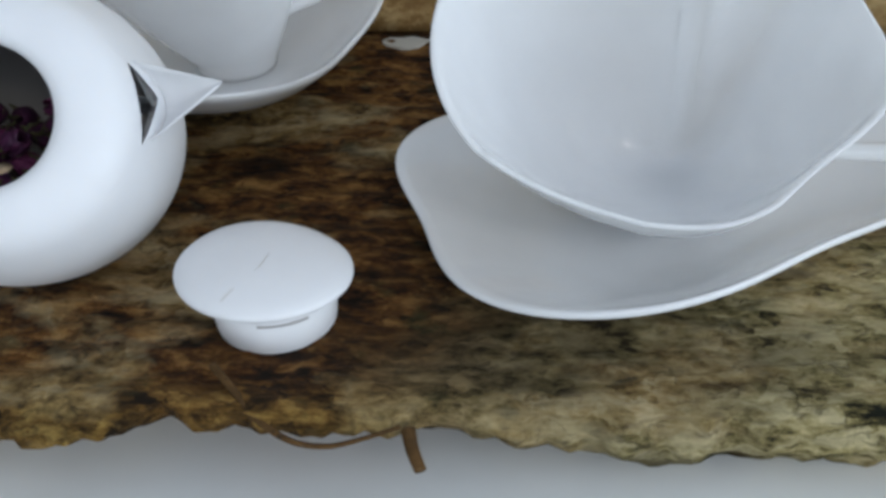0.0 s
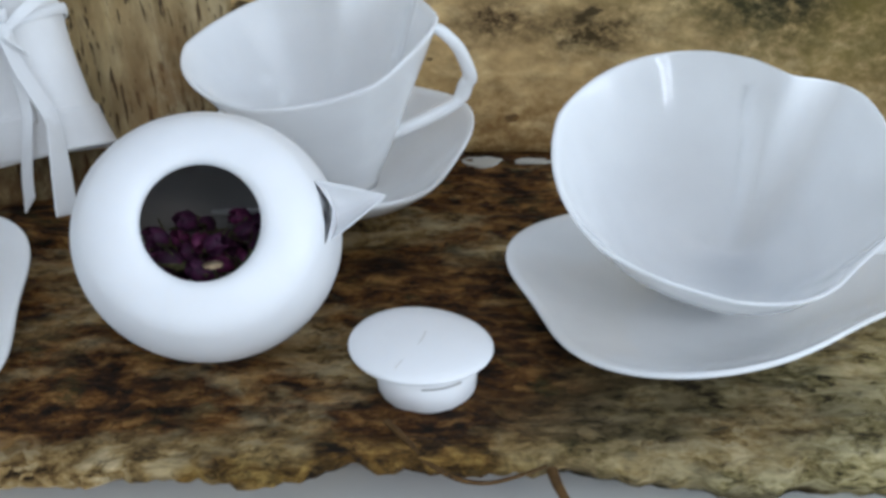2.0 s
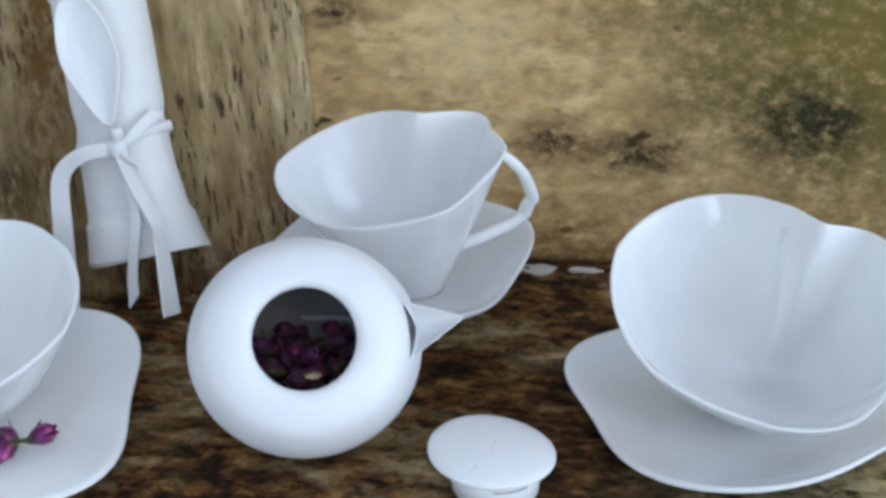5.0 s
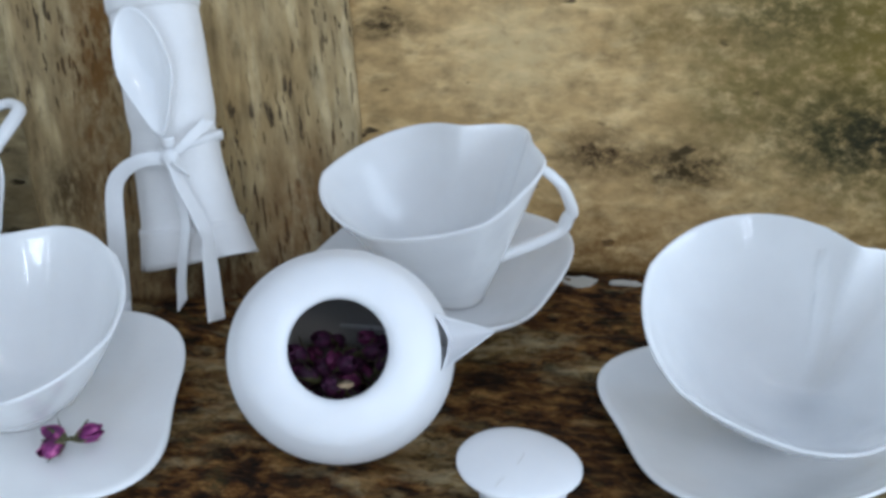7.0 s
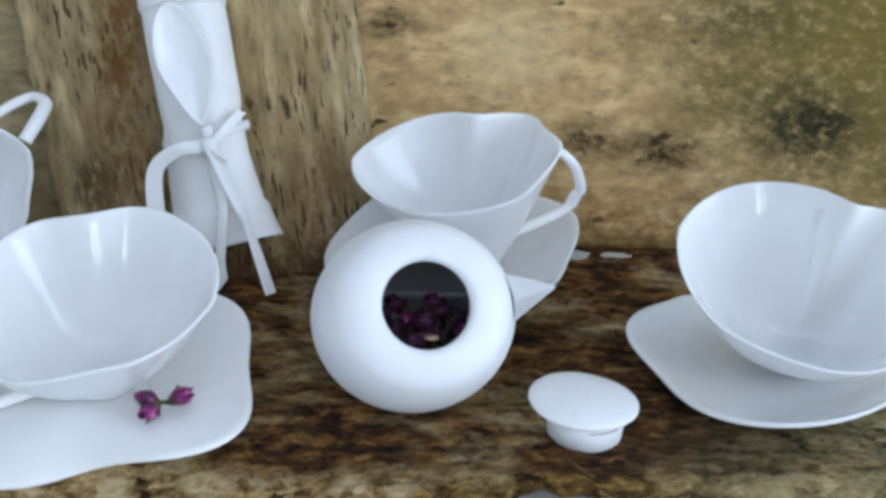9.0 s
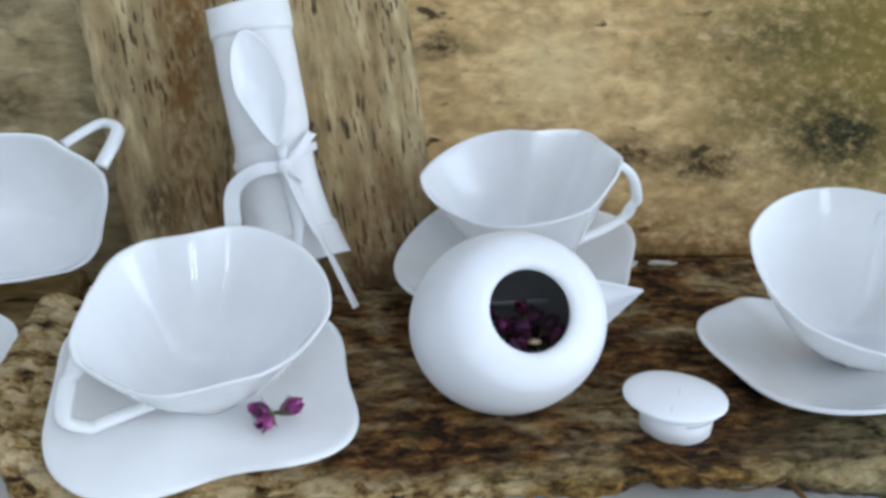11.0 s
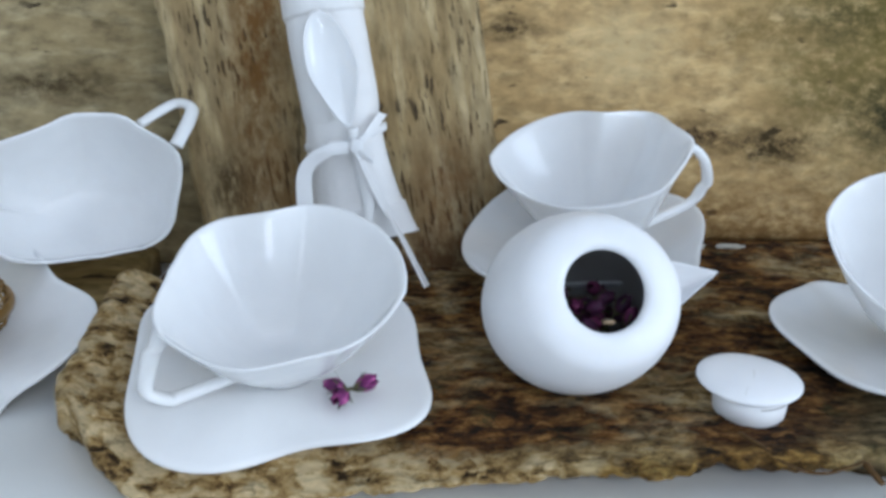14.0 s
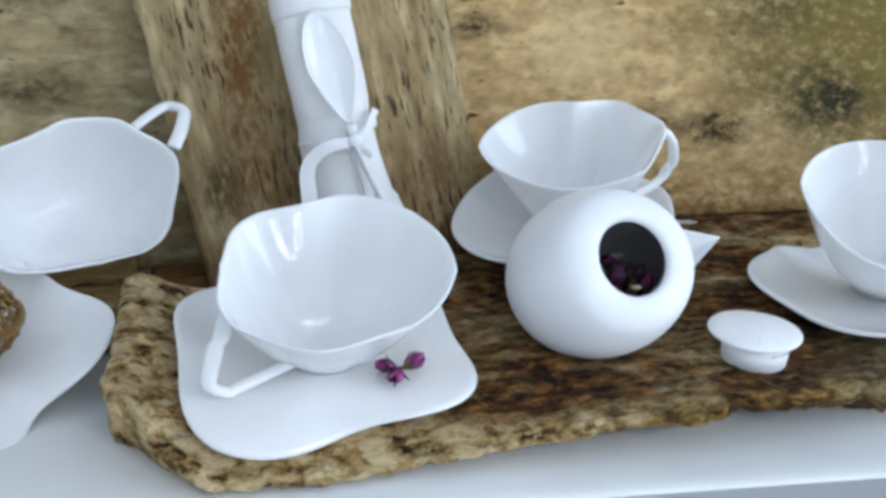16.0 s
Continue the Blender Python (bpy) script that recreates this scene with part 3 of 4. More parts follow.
saucer(None, (-0.2731, 0.3626, 0.009), (0.0898, -0.0133, 0.0006, 0.0095, -0.0042, 0.0007, -0.0035, -0.0078, -0.0009, 0.0005, 0.0014, -0.0017, -0.0003),
       (0.0019, 0.0204, 0.0041, -0.0019, -0.0056, 0.002), (-0.282, 0.358, 0.0035), 0.030, -0.003, "white porcelain saucer with a wavy edge, holding three dried rosebuds")
cup((-0.282, 0.352, 0.005), (-0.279, 0.3354, 0.0779), (0.0702, 0.0009, -0.0025, 0.0028, 0.0016, 0.0021, 0.0007, -0.001, -0.0014, 0.0011, -0.0011, -0.0003, 0.0017),
    (0.0025, 0.0206, -0.0008, 0.0012, 0.0, 0.001), (-0.282, 0.354, 0.0035), 0.022, "wide white porcelain cup with petal rim and angular handle",
    ((-0.343, 0.320, 0.056), (-0.3455, 0.311, 0.048), (-0.349, 0.308, 0.042), (-0.3545, 0.308, 0.022), (-0.353, 0.311, 0.014), (-0.344, 0.3185, 0.006), (-0.339, 0.321, 0.0065), (-0.322, 0.328, 0.010), (-0.303, 0.336, 0.014)), (0.0056, 0.0047), out=0.85, rise=1.2)

saucer(None, (-0.0712, 0.5192, 0.0412), (0.0903, -0.0011, -0.0186, 0.0022, -0.0009, -0.0011, 0.0042, -0.0002, 0.0027, 0.0017, 0.0009, 0.0006, -0.0002),
       (0.0079, 0.0111, -0.0096, -0.0017, 0.003, 0.0003, 0.002, 0.0027), (-0.062, 0.515, 0.006), 0.028, -0.002, "white porcelain saucer with a lobed edge on the slab")
cup((-0.058, 0.522, 0.006), (-0.0531, 0.5108, 0.1007), (0.0638, -0.0156, -0.0063, 0.0094, 0.0024, -0.0043, 0.0022, -0.0016, -0.0025, 0.0006, -0.0017, 0.0012, -0.0005),
    (0.01, 0.0178, 0.0003, -0.0034, 0.0018, 0.0003), (-0.058, 0.520, 0.006), 0.022, "white porcelain cup with flaring petal rim behind the teapot",
    ((0.0005, 0.505, 0.1055), (0.006, 0.504, 0.102), (0.0135, 0.508, 0.092), (0.019, 0.516, 0.075), (0.0165, 0.519, 0.068), (0.0115, 0.522, 0.057), (-0.008, 0.519, 0.047), (-0.036, 0.514, 0.036)), (0.0040, 0.0052), out=0.95, rise=1.0, petals=(6, 54, 0.28))

saucer(None, (0.1157, 0.4056, 0.0227), (0.0886, 0.026, -0.0241, 0.0122, 0.0015, 0.006, 0.0073, 0.0043, 0.0023, -0.0019, -0.0011, 0.0018, -0.0011),
       (0.0039, -0.0006, 0.0004, -0.0045, -0.0023, 0.0024), (0.148, 0.388, 0.005), 0.032, -0.003, "broad white porcelain saucer with a wavy edge")
cup((0.145, 0.385, 0.005), (0.1517, 0.3487, 0.0878), (0.0601, -0.0231, 0.0026, 0.0126, -0.0096, 0.0018, 0.0061, -0.0032, -0.0004, -0.0015, -0.0032, 0.0002, -0.001),
    (0.009, 0.0332, -0.0005, -0.0025, 0.0026, 0.0003), (0.146, 0.396, 0.005), 0.022, "tall white porcelain cup with an uneven petal rim on its saucer",
    ((0.2005, 0.352, 0.086), (0.212, 0.346, 0.082), (0.228, 0.350, 0.064), (0.220, 0.360, 0.048), (0.200, 0.368, 0.043), (0.184, 0.376, 0.040)), (0.0042, 0.0042), out=0.72, rise=1.12, petals=(8, 18, 0.3))

saucer(None, (-0.4916, 0.3947, -0.0133), (0.0963, -0.0459, 0.0358, 0.0082, -0.0103, 0.008, 0.005, 0.0002, 0.0063, -0.0009, -0.0003, -0.0004, -0.0025),
       (0.0102, 0.0278, -0.0026, 0.0012, 0.0025, -0.0004), (-0.533, 0.418, -0.018), 0.032, -0.0365, "white porcelain saucer with a leaf-like edge, holding a woven strainer")
LEAN = facing((0.15, -0.75, 0.65))
cup((-0.44, 0.53, 0.02), (-0.4238, 0.5051, 0.0626), (0.0557, -0.0143, 0.0081, 0.0071, 0.0017, 0.0, 0.0014, -0.0019, -0.0017, 0.0001, 0.0024, -0.0013, -0.0017),
    (-0.009, 0.0246, -0.0028, 0.0031, -0.0022, 0.0021), (-0.462, 0.552, 0.022), 0.024, "white porcelain cup tipped back, mouth outward, against the board",
    ((-0.407, 0.534, 0.110), (-0.395, 0.546, 0.1165), (-0.3845, 0.555, 0.1205), (-0.376, 0.554, 0.1205), (-0.370, 0.548, 0.1185), (-0.3705, 0.538, 0.113), (-0.373, 0.529, 0.107), (-0.378, 0.521, 0.098)), (0.0044, 0.0056), turn=LEAN, up=(0.15, -0.75, 0.65), out=0.6, rise=1.3)


def teapot():
    ob = thing("teapot", (-0.097, 0.37, -0.005), "round matt white porcelain teapot without its lid, filled with rosebuds", "teapot")
    axis = Vector((0.183, -0.81, 0.592)).normalized()
    turn = facing(axis)
    c = Vector((-0.0974, 0.3656, 0.0469))
    n = 96
    prof = []
    for k in range(40):
        a = math.pi * (1 - k / 39 * 0.70)
        prof.append((0.0717 * math.cos(a), math.sin(a)))
    prof = [(h, r * 0.0583) for h, r in prof]
    prof += [(0.0452, 0.0436), (0.0474, 0.0395), (0.0488, 0.0352), (0.0494, 0.0315), (0.0492, 0.0284), (0.0484, 0.0262), (0.0470, 0.0249), (0.0452, 0.0246)]
    inner = [(0.043, 0.0262), (0.038, 0.035), (0.03, 0.044), (0.018, 0.051), (0.0, 0.0535), (-0.02, 0.051), (-0.04, 0.0435), (-0.055, 0.032), (-0.064, 0.018)]
    rings = []
    for h, r in prof[1:]:
        ring = []
        for k in range(n):
            a = 2 * math.pi * k / n
            p = c + turn @ Vector((r * 1.03 * math.cos(a), r * 0.97 * math.sin(a), h)) if r > 0.034 else c + turn @ Vector((r * math.cos(a), r * math.sin(a), h))
            floor = -0.0045 if (h, r) in prof else -0.001
            p.z = max(p.z, floor)
            ring.append(p)
        rings.append(ring)
    inside = []
    for h, r in [prof[-1], *inner]:
        ring = [c + turn @ Vector((r * math.cos(a), r * math.sin(a), h)) for a in (2 * math.pi * k / n for k in range(n))]
        for p in ring:
            p.z = -0.001 + 0.010 * math.log1p(math.exp((p.z + 0.001) / 0.010))
        inside.append(ring)
    v, f = rings_to_mesh(rings, caps=(True, False))
    tip, top, low = Vector((-0.0145, 0.3585, 0.0725)), Vector((-0.047, 0.3585, 0.0805)), Vector((-0.043, 0.343, 0.0535))
    me = bpy.data.meshes.new("pot")
    me.from_pydata(v, [], f)
    bm = bmesh.new()
    bm.from_mesh(me)
    planes = []
    slot = Vector((-0.0045, -0.002, 0.0))
    for a, b, q in ((top + slot, low + slot, tip), (top + slot, tip, low + slot), (low + slot, tip, top + slot)):
        no = (a - c).cross(b - c).normalized()
        planes.append(no if no.dot(q - c) > 0 else -no)
    middle = (top + low + tip + slot) / 3
    for no in planes:
        near = [g for g in bm.faces if (g.calc_center_median() - middle).length < 0.035]
        geom = list({e for g in near for e in (*g.verts, *g.edges)}) + near
        bmesh.ops.bisect_plane(bm, geom=geom, plane_co=c + no * 0.0012, plane_no=no)
    gone = [g for g in bm.faces if (g.calc_center_median() - middle).length < 0.05 and all((g.calc_center_median() - c - no * 0.0012).dot(no) > 0 for no in planes)]
    bmesh.ops.delete(bm, geom=gone, context="FACES")
    bm.verts.index_update()
    v, f = [q.co.copy() for q in bm.verts], [[q.index for q in g.verts] for g in bm.faces]
    bm.free()
    w, g = rings_to_mesh(inside, caps=(False, True))
    def open_side(face):
        m = sum((Vector(w[i]) for i in face), Vector()) / len(face)
        return (m - middle).length < 0.04 and all((m - c).dot(no) > 0.001 for no in planes)
    # The inside gets the grey that carries its shade.
    link_mesh("inside", w, [q for q in g if not open_side(q)], SHADE_GREY, ob, "inside of the pot, its shade painted in as grey")
    link_mesh("body", v, f, MATT, ob)
    # spout: an open beak, folded from two thin walls
    keel = Vector((-0.036, 0.378, 0.0533))
    rings = []
    for k in range(13):
        outer, inside = [], []
        for j in range(13):
            s = j / 12
            t = k / 12
            rim_a, rim_b = top.lerp(tip, t), low.lerp(tip, t)
            mid = keel.lerp(tip, t) + Vector((0, 0, -0.003 * math.sin(math.pi * t)))
            p = rim_a * (1 - s) ** 2 + mid * 2 * s * (1 - s) + rim_b * s * s
            outer.append(p + (mid - (rim_a + rim_b) / 2).normalized() * 0.0012 * (1 if t < 1 else 0.5))
            inside.append(p - (mid - (rim_a + rim_b) / 2).normalized() * 0.0008 * (1 if t < 1 else 0.5))
        rings.append(outer + inside[::-1])
    v, f = rings_to_mesh(rings)
    link_mesh("spout", v, f, MATT, ob, "short pointed beak spout")
    return ob


teapot()


def pot_lid():
    ob = thing("ceramic_lid", (0.0, 0.314, -0.004), "small white porcelain teapot lid standing on the wood", "lid")
    rim = wavy_ring((0.0054, 0.3214, 0.0184), (0.0289, -0.0046, 0.0009, 0.0023, -0.0007, 0.0002, 0.0002), (-0.0008, 0.0013), n=96)
    mid = sum(rim, Vector()) / 96
    def cap(s, lift):
        return [mid + (p - mid) * s + Vector((0, 0, lift)) for p in rim]
    rings = [cap(0.3, -0.0045), cap(0.8, -0.0035), cap(0.96, -0.0018), cap(1.0, -0.0005), cap(1.0, 0.0006), cap(0.97, 0.0016), cap(0.85, 0.003), cap(0.6, 0.0046), cap(0.3, 0.0055), cap(0.08, 0.0057)]
    v, f = rings_to_mesh(rings)
    link_mesh("cap", v, f, MATT, ob)
    base = Vector((mid.x, mid.y + 0.0015, 0))
    rings = [circle((base.x, base.y, z), r, n=64) for z, r in ((-0.0035, 0.0185), (-0.0035, 0.0205), (-0.002, 0.0215), (0.004, 0.022), (0.0165, 0.0226))]
    v, f = rings_to_mesh(rings)
    link_mesh("neck", v, f, MATT, ob, "round white neck under the lid")
    line = []
    for k in range(11):
        t = k / 10
        p = mid + (rim[64] - mid) * 0.85 * t + Vector((0.0012 * math.sin(5 * t), 0.002 * (1 - t), 0.0060 - 0.0026 * t ** 1.6))
        line.append(p)
    v, f = tube_mesh(line, (0.00014, 0.00014), n=6)
    link_mesh("hairline", v, f, FLAKE, ob, "grey hairline crack in the glaze")
    # Grey tube on the neck, standing in for the shade in the slit.
    slit = [Vector((base.x + 0.0229 * math.cos(a), base.y + 0.0229 * math.sin(a), 0.0105)) for a in (-1.6 + 0.055 * k for k in range(15))]
    v, f = tube_mesh(slit, (0.0004, 0.0004), n=6)
    link_mesh("slit", v, f, SHADE_GREY, ob, "thin grey tube drawn for the shaded slit between cap and neck")


pot_lid()


# ---- napkin roll with spoon and ribbon ----
BOTTOM, TOP = Vector((-0.2402, 0.5205, 0.0228)), Vector((-0.2730, 0.5757, 0.2065))


def napkin():
    ob = thing("napkin_roll", BOTTOM, "rolled white linen napkin leaning against the upright plank", "napkin")
    d = (TOP - BOTTOM).normalized()
    side = (Vector((1, 0.12, 0)) - d * d.dot(Vector((1, 0.12, 0)))).normalized()
    front = side.cross(d)
    rings = []
    n = 96
    for k in range(61):
        t = k / 60
        w = 0.0315 - 0.0035 * t + 0.004 * max(0, 1 - t / 0.22) ** 2 + 0.0005 * math.sin(9 * t)
        h = 0.0270 - 0.001 * t
        pinch = 1 - 0.05 * math.exp(-((t - 0.47) / 0.035) ** 2)
        hem = 0.0011 if t < 0.145 else 0.0
        top_hem = 0.0009 if t > 0.885 else 0.0
        ring = []
        for j in range(n):
            a = 2 * math.pi * j / n
            spiral = 0.0012 * ((a / (2 * math.pi) + 0.32) % 1.0) + hem + top_hem + 0.0007 * lumpy(math.cos(a), math.sin(a), t * 4, 1.6, 4.0)
            ca, sa = math.cos(a), math.sin(a)
            flare = (0.006 * max(0.0, 1 - t / 0.28) ** 2 - 0.002 * math.exp(-((t - 0.36) / 0.12) ** 2)) if ca > 0 else 0.0
            x = (w * pinch + spiral + flare) * math.copysign(abs(ca) ** 0.8, ca)
            y = (h * pinch + spiral) * math.copysign(abs(sa) ** 0.9, sa)
            ring.append(BOTTOM + d * (t * (TOP - BOTTOM).length + 0.002 * math.sin(a * 2) * (1 if k in (0, 60) else 0)) + side * x + front * y)
        rings.append(ring)
    inner = [[p + (BOTTOM + d * ((p - BOTTOM).dot(d)) - p) * 0.12 for p in rings[-1]], [p + (BOTTOM + d * ((p - BOTTOM).dot(d)) - p) * 0.2 - d * 0.006 for p in rings[-1]]]
    v, f = rings_to_mesh(rings + inner)
    link_mesh("linen", v, f, LINEN, ob)
    for name, lo, hi in (("hem", 0, 8), ("top_fold", 53, 60)):
        band = []
        for k in range(lo, hi + 1):
            band.append([p + (p - (BOTTOM + d * ((p - BOTTOM).dot(d)))).normalized() * 0.0009 for p in rings[k]])
        edge = [[p + (BOTTOM + d * ((p - BOTTOM).dot(d)) - p).normalized() * 0.0016 for p in band[k]] for k in (0, -1)]
        v, f = rings_to_mesh([edge[0], *band, edge[1]], caps=(False, False))
        link_mesh(name, v, f, LINEN, ob, "folded linen edge")
    return d, side, front * -1


D, SIDE, FRONT = napkin()


def on_roll(x, h, y):
    """A point by the roll: x across, h along its length, y out to the front."""
    return BOTTOM + D * h + SIDE * x + FRONT * (y * 1.3)


def spoon():
    ob = thing("spoon", on_roll(-0.004, 0.09, -0.024), "white porcelain spoon tied to the napkin, bowl upward", "spoon")
    rings = []
    n = 56
    length, wide = 0.086, 0.0185
    def edge(a, s, depth):
        # leaf-shaped bowl: blunt at the top, drawn to a point below
        y = -math.cos(a)
        w = wide * math.sin(a) * (1.0 - 0.28 * y * -1 if y < 0 else 1.0) * (0.72 + 0.28 * min(1, (y + 1) * 1.1))
        return on_roll(0.0015 + w * s - 0.004 * (y + 1), 0.1295 + y * length * 0.5 * s, -0.0235 - 0.007 + depth)
    steps = [(1.0, 0.0), (0.97, 0.0008), (0.85, 0.0028), (0.65, 0.0046), (0.4, 0.0058), (0.15, 0.0063)]
    out = [[edge(2 * math.pi * j / n, s, d + 0.0022) for j in range(n)] for s, d in reversed(steps)]
    inn = [[edge(2 * math.pi * j / n, s * 0.965, d) for j in range(n)] for s, d in steps]
    v, f = rings_to_mesh(out + inn)
    link_mesh("spoon_bowl", v, f, GLAZED, ob)
    path = smooth_path([on_roll(0.0045, 0.086, -0.027), on_roll(0.0045, 0.07, -0.024), on_roll(0.005, 0.045, -0.0225), on_roll(0.006, 0.02, -0.0222)])
    v, f = tube_mesh(path, (0.0042, 0.0036), 0.55, FRONT)
    link_mesh("spoon_handle", v, f, GLAZED, ob)


spoon()


def strip(path, width, normal, thick=0.0005, twist=0.0):
    rings = []
    for k, p in enumerate(path):
        d = (path[min(k + 1, len(path) - 1)] - path[max(k - 1, 0)]).normalized()
        u = Vector(normal)
        u = (u - d * d.dot(u)).normalized()
        u = Matrix.Rotation(twist * k / len(path), 3, d) @ u
        v = d.cross(u)
        w = width * 0.5 * (0.55 + 0.45 * k / (len(path) - 1))
        p = Vector(p)
        tip = d * (0.8 * width if k == len(path) - 1 else 0.0)
        rings.append([p + v * w + tip + u * thick, p + v * w * 0.3 + u * thick * 1.6, p - v * w * 0.3 + u * thick * 1.6, p - v * w + u * thick, p - v * w - u * thick, p + v * w + tip - u * thick])
    return rings_to_mesh(rings)


def ribbon():
    ob = thing("ribbon", on_roll(0, 0.072, -0.026), "narrow white ribbon tied in a knot round napkin and spoon", "ribbon")
    knot = on_roll(0.004, 0.072, -0.0285)
    def piece(name, points, width, normal, twist=0.0):
        v, f = strip(smooth_path(points, 14), width, normal, twist=twist)
        link_mesh(name, v, f, SATIN, ob, smooth=False)
    band = [on_roll(0.0312 * math.cos(a), 0.075 + 0.012 * math.cos(a) * (0.75 if math.cos(a) > 0 else -0.2), 0.0215 * math.sin(a)) for a in (2 * math.pi * k / 20 for k in range(21))]
    rings = []
    for k, p in enumerate(band[:-1]):
        c = on_roll(0, 0.075, 0)
        o = (p - c).normalized()
        rings.append([p + o * 0.0006 + D * 0.0032, p + o * 0.0012, p + o * 0.0006 - D * 0.0032, p - o * 0.0006 - D * 0.0032, p - o * 0.0006 + D * 0.0032])
    rings.append(rings[0])
    v, f = rings_to_mesh(rings, caps=(False, False))
    link_mesh("band", v, f, SATIN, ob)
    piece("upper_fold", [knot, on_roll(0.016, 0.081, -0.027), on_roll(0.0275, 0.092, -0.017)], 0.0075, FRONT * -1, 0.6)
    piece("left_tail", [knot, on_roll(-0.014, 0.073, -0.030), on_roll(-0.029, 0.067, -0.028), on_roll(-0.0365, 0.056, -0.027), on_roll(-0.040, 0.030, -0.027), (-0.283, 0.487, 0.010), (-0.280, 0.478, -0.001)], 0.0145, (0.3, -1, 0.3), 0.3)
    piece("middle_tail", [knot, on_roll(0.005, 0.055, -0.028), on_roll(0.007, 0.03, -0.0275), (-0.236, 0.483, 0.027), (-0.2335, 0.474, 0.015)], 0.0085, (0, -1, 0.4), 0.4)
    piece("right_tail", [knot, on_roll(0.010, 0.05, -0.029), on_roll(0.019, 0.022, -0.027), (-0.211, 0.475, 0.047), (-0.194, 0.434, 0.030)], 0.0155, (1.0, -0.35, 0.4))
    k = [knot + Vector((0, -0.001, 0)), on_roll(0.007, 0.067, -0.031), on_roll(0.013, 0.061, -0.029)]
    piece("knot_end", k, 0.006, FRONT * -1, 1.2)
    rings = []
    for j in range(9):
        t = math.pi * j / 8
        rings.append([knot + D * (0.006 * -math.cos(t)) + (SIDE * math.cos(a) * 0.0048 + FRONT * math.sin(a) * 0.0035) * (0.25 + math.sin(t)) for a in (2 * math.pi * q / 14 for q in range(14))])
    v, f = rings_to_mesh(rings)
    link_mesh("knot", v, f, SATIN, ob)


ribbon()


# ---- rosebuds ----
def rosebud(size, petals_mat, seed, tail=0.8):
    """One dried bud along its own z axis, about size long, stem at z = 0."""
    rng = random.Random(seed)
    ob = thing("rosebud", (0, 0, 0), "small dried purple rosebud with a green calyx", "rosebud", "dried rosebuds")
    for k in range(6):
        a0 = k * 2.4 + rng.random()
        rings = []
        for j in range(8):
            t = j / 7
            r = size * (0.10 + 0.20 * math.sin(math.pi * (0.12 + 0.72 * t))) * (1 - 0.07 * k)
            spread = 1.35 - 0.5 * t
            row_o, row_i = [], []
            for q in range(7):
                a = a0 + (q / 6 - 0.5) * 2 * spread + 0.4 * t
                fold = 1 + 0.05 * math.sin(5 * a + k)
                h = size * (0.3 + (0.62 + 0.03 * k) * t - 0.05 * abs(q - 3) / 3 * t)
                row_o.append((r * fold * math.cos(a), r * fold * math.sin(a), h))
                row_i.append((r * 0.9 * fold * math.cos(a), r * 0.9 * fold * math.sin(a), h))
            rings.append(row_o + row_i[::-1])
        v, f = rings_to_mesh(rings)
        link_mesh("petal", v, f, petals_mat, ob)
    rings = [[(size * r * math.cos(a), size * r * math.sin(a), size * h) for a in (2 * math.pi * q / 12 for q in range(12))] for h, r in ((0.16, 0.04), (0.2, 0.10), (0.27, 0.15), (0.34, 0.17), (0.4, 0.15))]
    v, f = rings_to_mesh(rings)
    calyx = link_mesh("calyx", v, f, SEPAL, ob, "dry green calyx")
    for k in range(5):
        a = 2 * math.pi * k / 5 + rng.random() * 0.4
        o = Vector((math.cos(a), math.sin(a), 0))
        path = smooth_path([o * size * 0.12 + Vector((0, 0, size * 0.3)), o * size * 0.235 + Vector((0, 0, size * 0.48)), o * size * (0.26 + 0.24 * rng.random()) + Vector((0, 0, size * (0.66 + 0.2 * rng.random())))], 5)
        v, f = tube_mesh(path, (size * 0.13, size * 0.02), 0.25, o, 8)
        link_mesh("sepal", v, f, SEPAL, ob)
    path = smooth_path([(0, 0, size * 0.2), (size * 0.04, 0, size * 0.02), (size * 0.16 * (rng.random() - 0.3), size * 0.05, -size * tail * 0.35)], 5)
    v, f = tube_mesh(path, (size * 0.05, size * 0.035), 1.0, n=8)
    link_mesh("stem", v, f, SEPAL, ob)
    return ob


def lay(ob, place, toward, roll=0.0):
    q = Vector(toward).to_track_quat("Z", "Y").to_matrix().to_4x4()
    ob.matrix_basis = Matrix.Translation(place) @ q @ Matrix.Rotation(roll, 4, "Z")


b1 = rosebud(0.0180, PETAL, 1)
lay(b1, (-0.2385, 0.3255, 0.0080), (0.90, 0.30, 0.30), 0.4)
b2 = rosebud(0.0185, PETAL, 2)
lay(b2, (-0.2385, 0.3255, 0.009), (-0.35, -0.90, 0.12), 2.0)
b3 = rosebud(0.0165, PETAL, 3)
lay(b3, (-0.2375, 0.3255, 0.0085), (-0.92, 0.12, 0.22), 1.0)

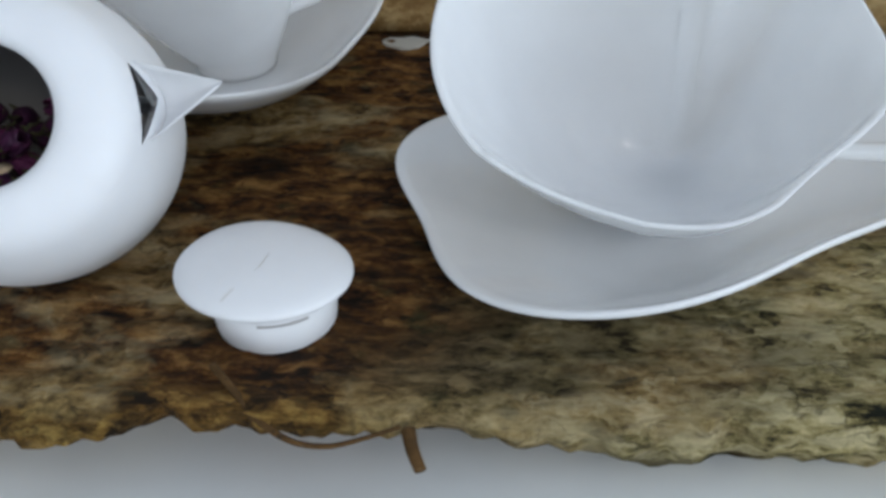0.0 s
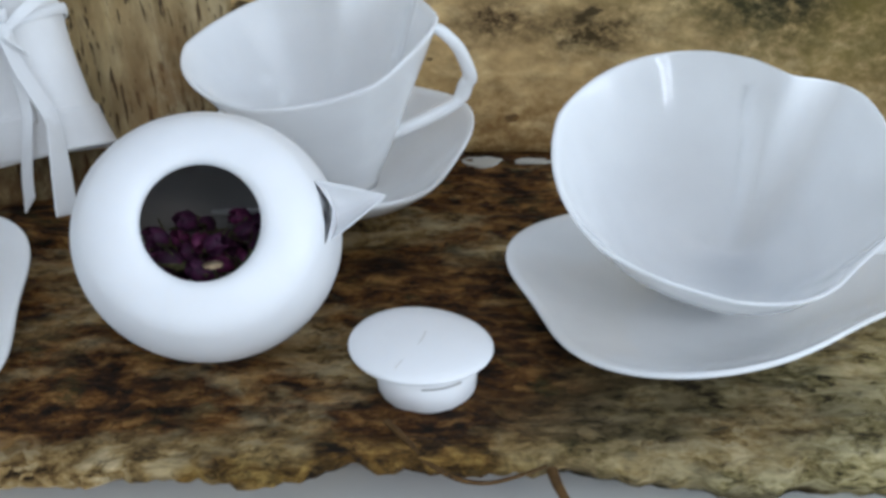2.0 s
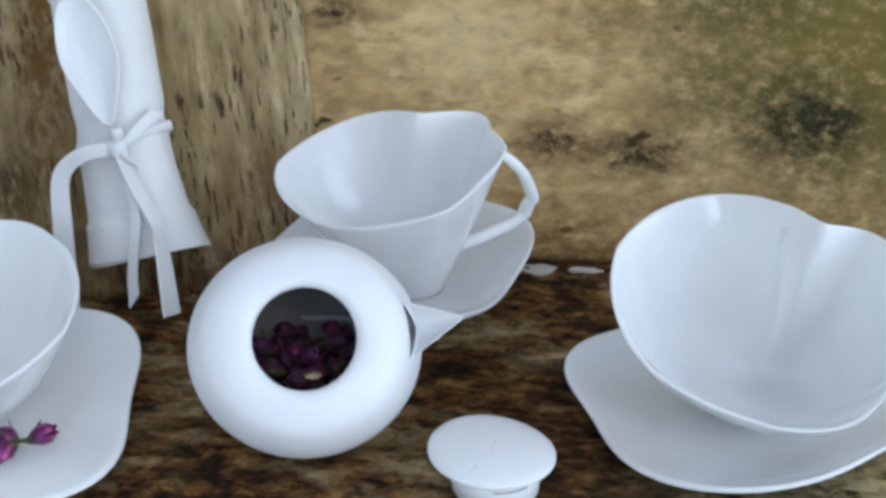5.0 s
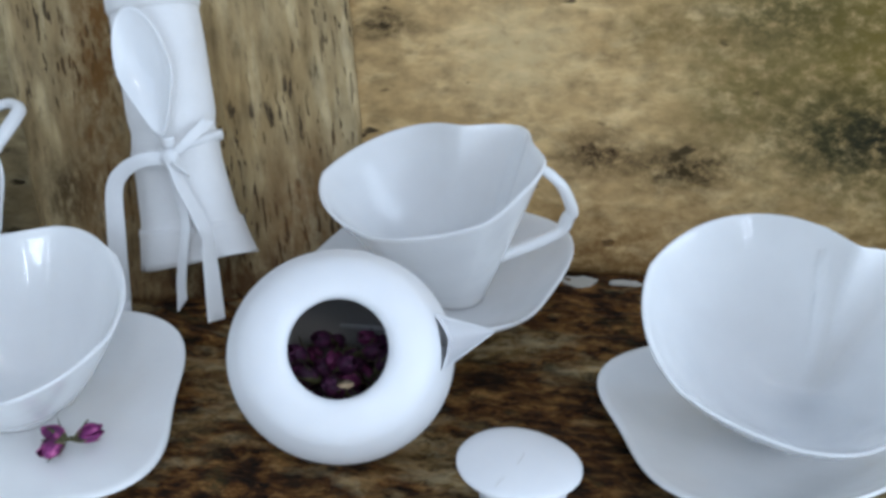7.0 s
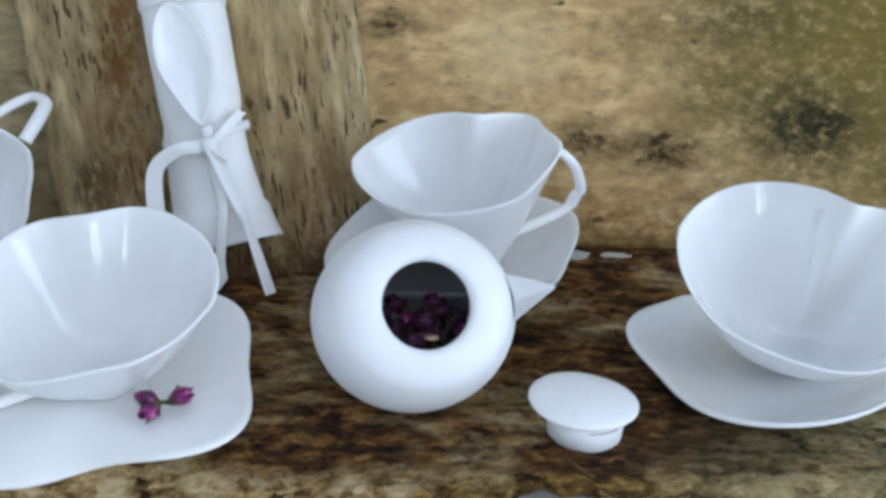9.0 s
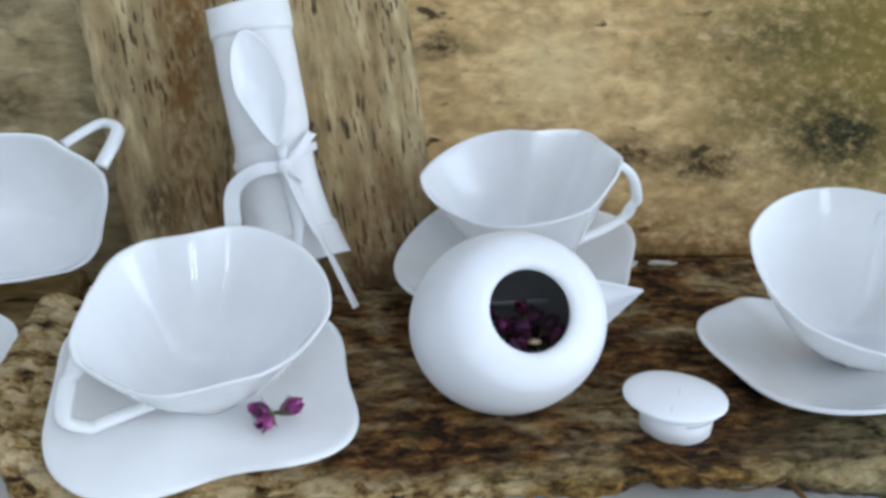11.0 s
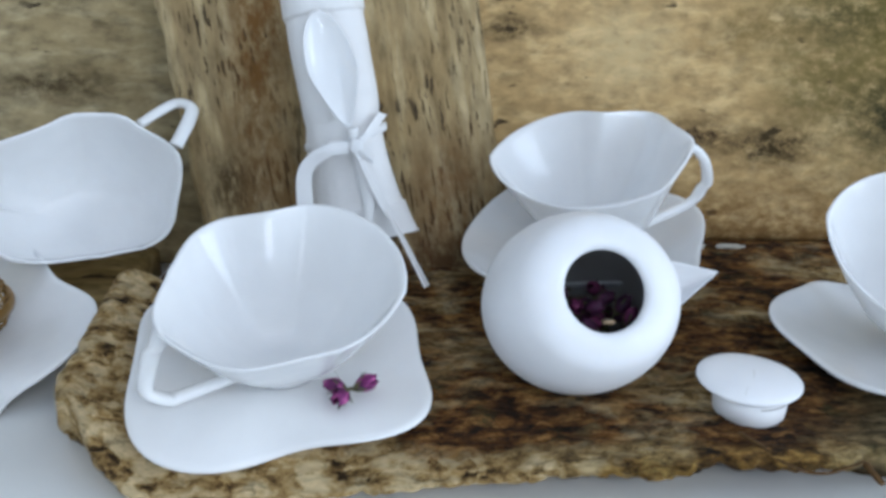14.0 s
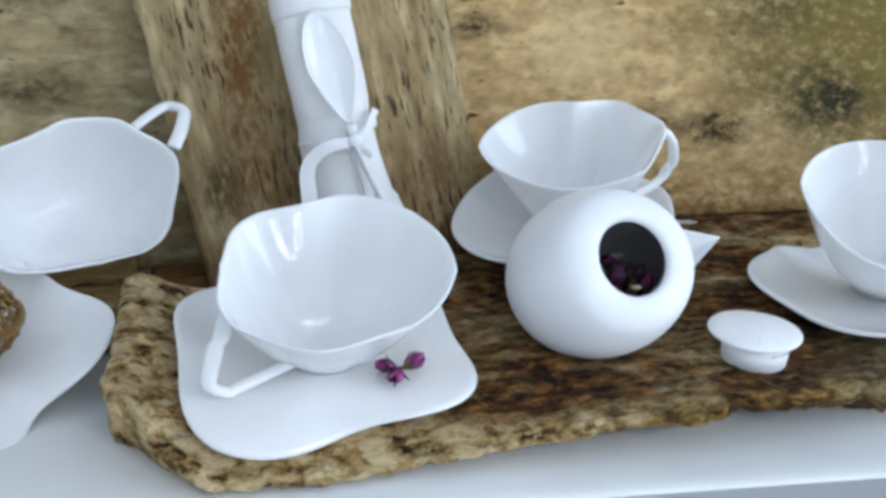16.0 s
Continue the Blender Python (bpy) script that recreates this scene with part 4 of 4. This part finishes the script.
rng = random.Random(12)
dark = rosebud(0.0175, SHADED_PETAL, 5, 0.4)
dark["label"] = "purple dried rosebud lying in the teapot, coloured dark for its shade"
pale = rosebud(0.0165, HALF_SHADED_PETAL, 6, 0.4)
pale["label"] = "pink purple dried rosebud lying in the teapot, darkened for its shade"
axis = Vector((0.183, -0.81, 0.592)).normalized()
used = 0
for layer, (z, count, radius) in enumerate(((0.010, 9, 0.026), (0.021, 12, 0.034), (0.032, 12, 0.036), (0.042, 11, 0.034), (0.050, 7, 0.026))):
    for k in range(count):
        a = 2.399 * k + layer
        r = radius * math.sqrt((k + 0.5) / count)
        p = Vector((-0.096 + r * math.cos(a), 0.358 + 0.004 * max(0, layer - 2) + r * math.sin(a) * 0.85, z + rng.uniform(-0.002, 0.002)))
        q = Vector((rng.uniform(-1, 1), rng.uniform(-1, 0.6), rng.uniform(-0.1, 0.9)))
        src = pale if (k + layer) % 4 == 0 else dark
        m = Matrix.Translation(p - q.normalized() * 0.008) @ q.to_track_quat("Z", "Y").to_matrix().to_4x4() @ Matrix.Rotation(rng.random() * 6, 4, "Z")
        if src is dark and used == 0:
            dark.matrix_basis = m
            used = 1
        elif src is pale and layer == 0 and k == 0:
            pale.matrix_basis = m
        else:
            copy_thing(src, m)
petal = link_mesh("loose_petal", *rings_to_mesh([[(-0.086 + 0.0045 * s * math.cos(a), 0.3275 + 0.004 * s * math.sin(a), 0.0525 + 0.002 * s) for a in (2 * math.pi * q / 12 for q in range(12))] for s in (1.0, 0.6, 0.2)]), CREAM)
tagged(petal, "loose cream petal on the rosebuds", "petal")


# ---- woven strainer ----
def strainer():
    c = Vector((-0.517, 0.425, 0.012))
    ob = thing("woven_strainer", c - Vector((0, 0, 0.022)), "round woven brass strainer basket on the saucer", "strainer")
    R = 0.037
    def at(lat, lon):
        return c + Vector((R * math.cos(lat) * math.cos(lon), R * math.cos(lat) * math.sin(lon), 0.8 * R * math.sin(lat)))
    for k in range(24):
        lon = 2 * math.pi * k / 24
        v, f = tube_mesh([at(-0.9 + 2.2 * j / 16, lon) for j in range(17)], (0.0013, 0.0013), 0.6, n=6)
        link_mesh("rib", v, f, BRASS, ob)
    for k in range(11):
        lat = -0.8 + 2.0 * k / 10
        rings = []
        for j in range(72):
            lon = 2 * math.pi * j / 72
            p = at(lat, lon)
            o = (p - c).normalized()
            p = p + o * 0.0008 * math.cos(12 * lon + math.pi * k)
            rings.append([p + Vector((0, 0, 0.0011)) , p + o * 0.001, p - Vector((0, 0, 0.0011)), p - o * 0.001])
        rings.append(rings[0])
        v, f = rings_to_mesh(rings, caps=(False, False))
        link_mesh("weave", v, f, BRASS, ob)
    rings = []
    for j in range(73):
        lon = 2 * math.pi * j / 72
        o = Vector((math.cos(lon), math.sin(lon), 0))
        rings.append([c + o * (R + 0.0015 + 0.0022 * math.cos(a)) + Vector((0, 0, 0.0045 * math.sin(a))) for a in (2 * math.pi * q / 8 for q in range(8))])
    v, f = rings_to_mesh(rings, caps=(False, False))
    link_mesh("hoop", v, f, BRASS, ob)


strainer()


# ---- small pieces on the wood ----
def twig(path, widths, label):
    v, f = tube_mesh(smooth_path(path, 8), widths, 0.7, n=10)
    tagged(link_mesh("root_fibre", v, f, BARK), label, "twig")


twig([(-0.012, 0.292, 0.001), (-0.004, 0.283, 0.000), (0.006, 0.273, -0.004), (0.018, 0.2665, -0.007), (0.030, 0.2645, -0.007), (0.042, 0.2665, -0.005), (0.053, 0.270, -0.003)], (0.0016, 0.0008), "dark thin root fibre along the ragged edge")
twig([(0.055, 0.272, -0.006), (0.057, 0.265, -0.008), (0.060, 0.2585, -0.010)], (0.0024, 0.0020), "short brown splinter sticking out of the slab")


def flake(place, w, d, mat, label, seed):
    rng = random.Random(seed)
    top = [(place[0] + w * math.cos(a) * rng.uniform(0.75, 1.1), place[1] + d * math.sin(a) * rng.uniform(0.75, 1.1)) for a in (2 * math.pi * q / 14 for q in range(14))]
    rings = [[(x, y, place[2]) for x, y in top], [(x, y, place[2] + 0.0016 + 0.0008 * rng.random()) for x, y in top]]
    v, f = rings_to_mesh(rings)
    tagged(link_mesh("flake", v, f, mat, smooth=False), label, "flake")


flake((0.026, 0.5615, 0.0), 0.0145, 0.0085, FLAKE, "pale grey paint flake at the back of the slab", 1)
flake((0.059, 0.5625, 0.0), 0.012, 0.0045, FLAKE, "small pale paint flake at the back of the slab", 2)
flake((-0.398, 0.470, -0.002), 0.009, 0.005, RUST, "rust coloured bark chip on the slab", 3)
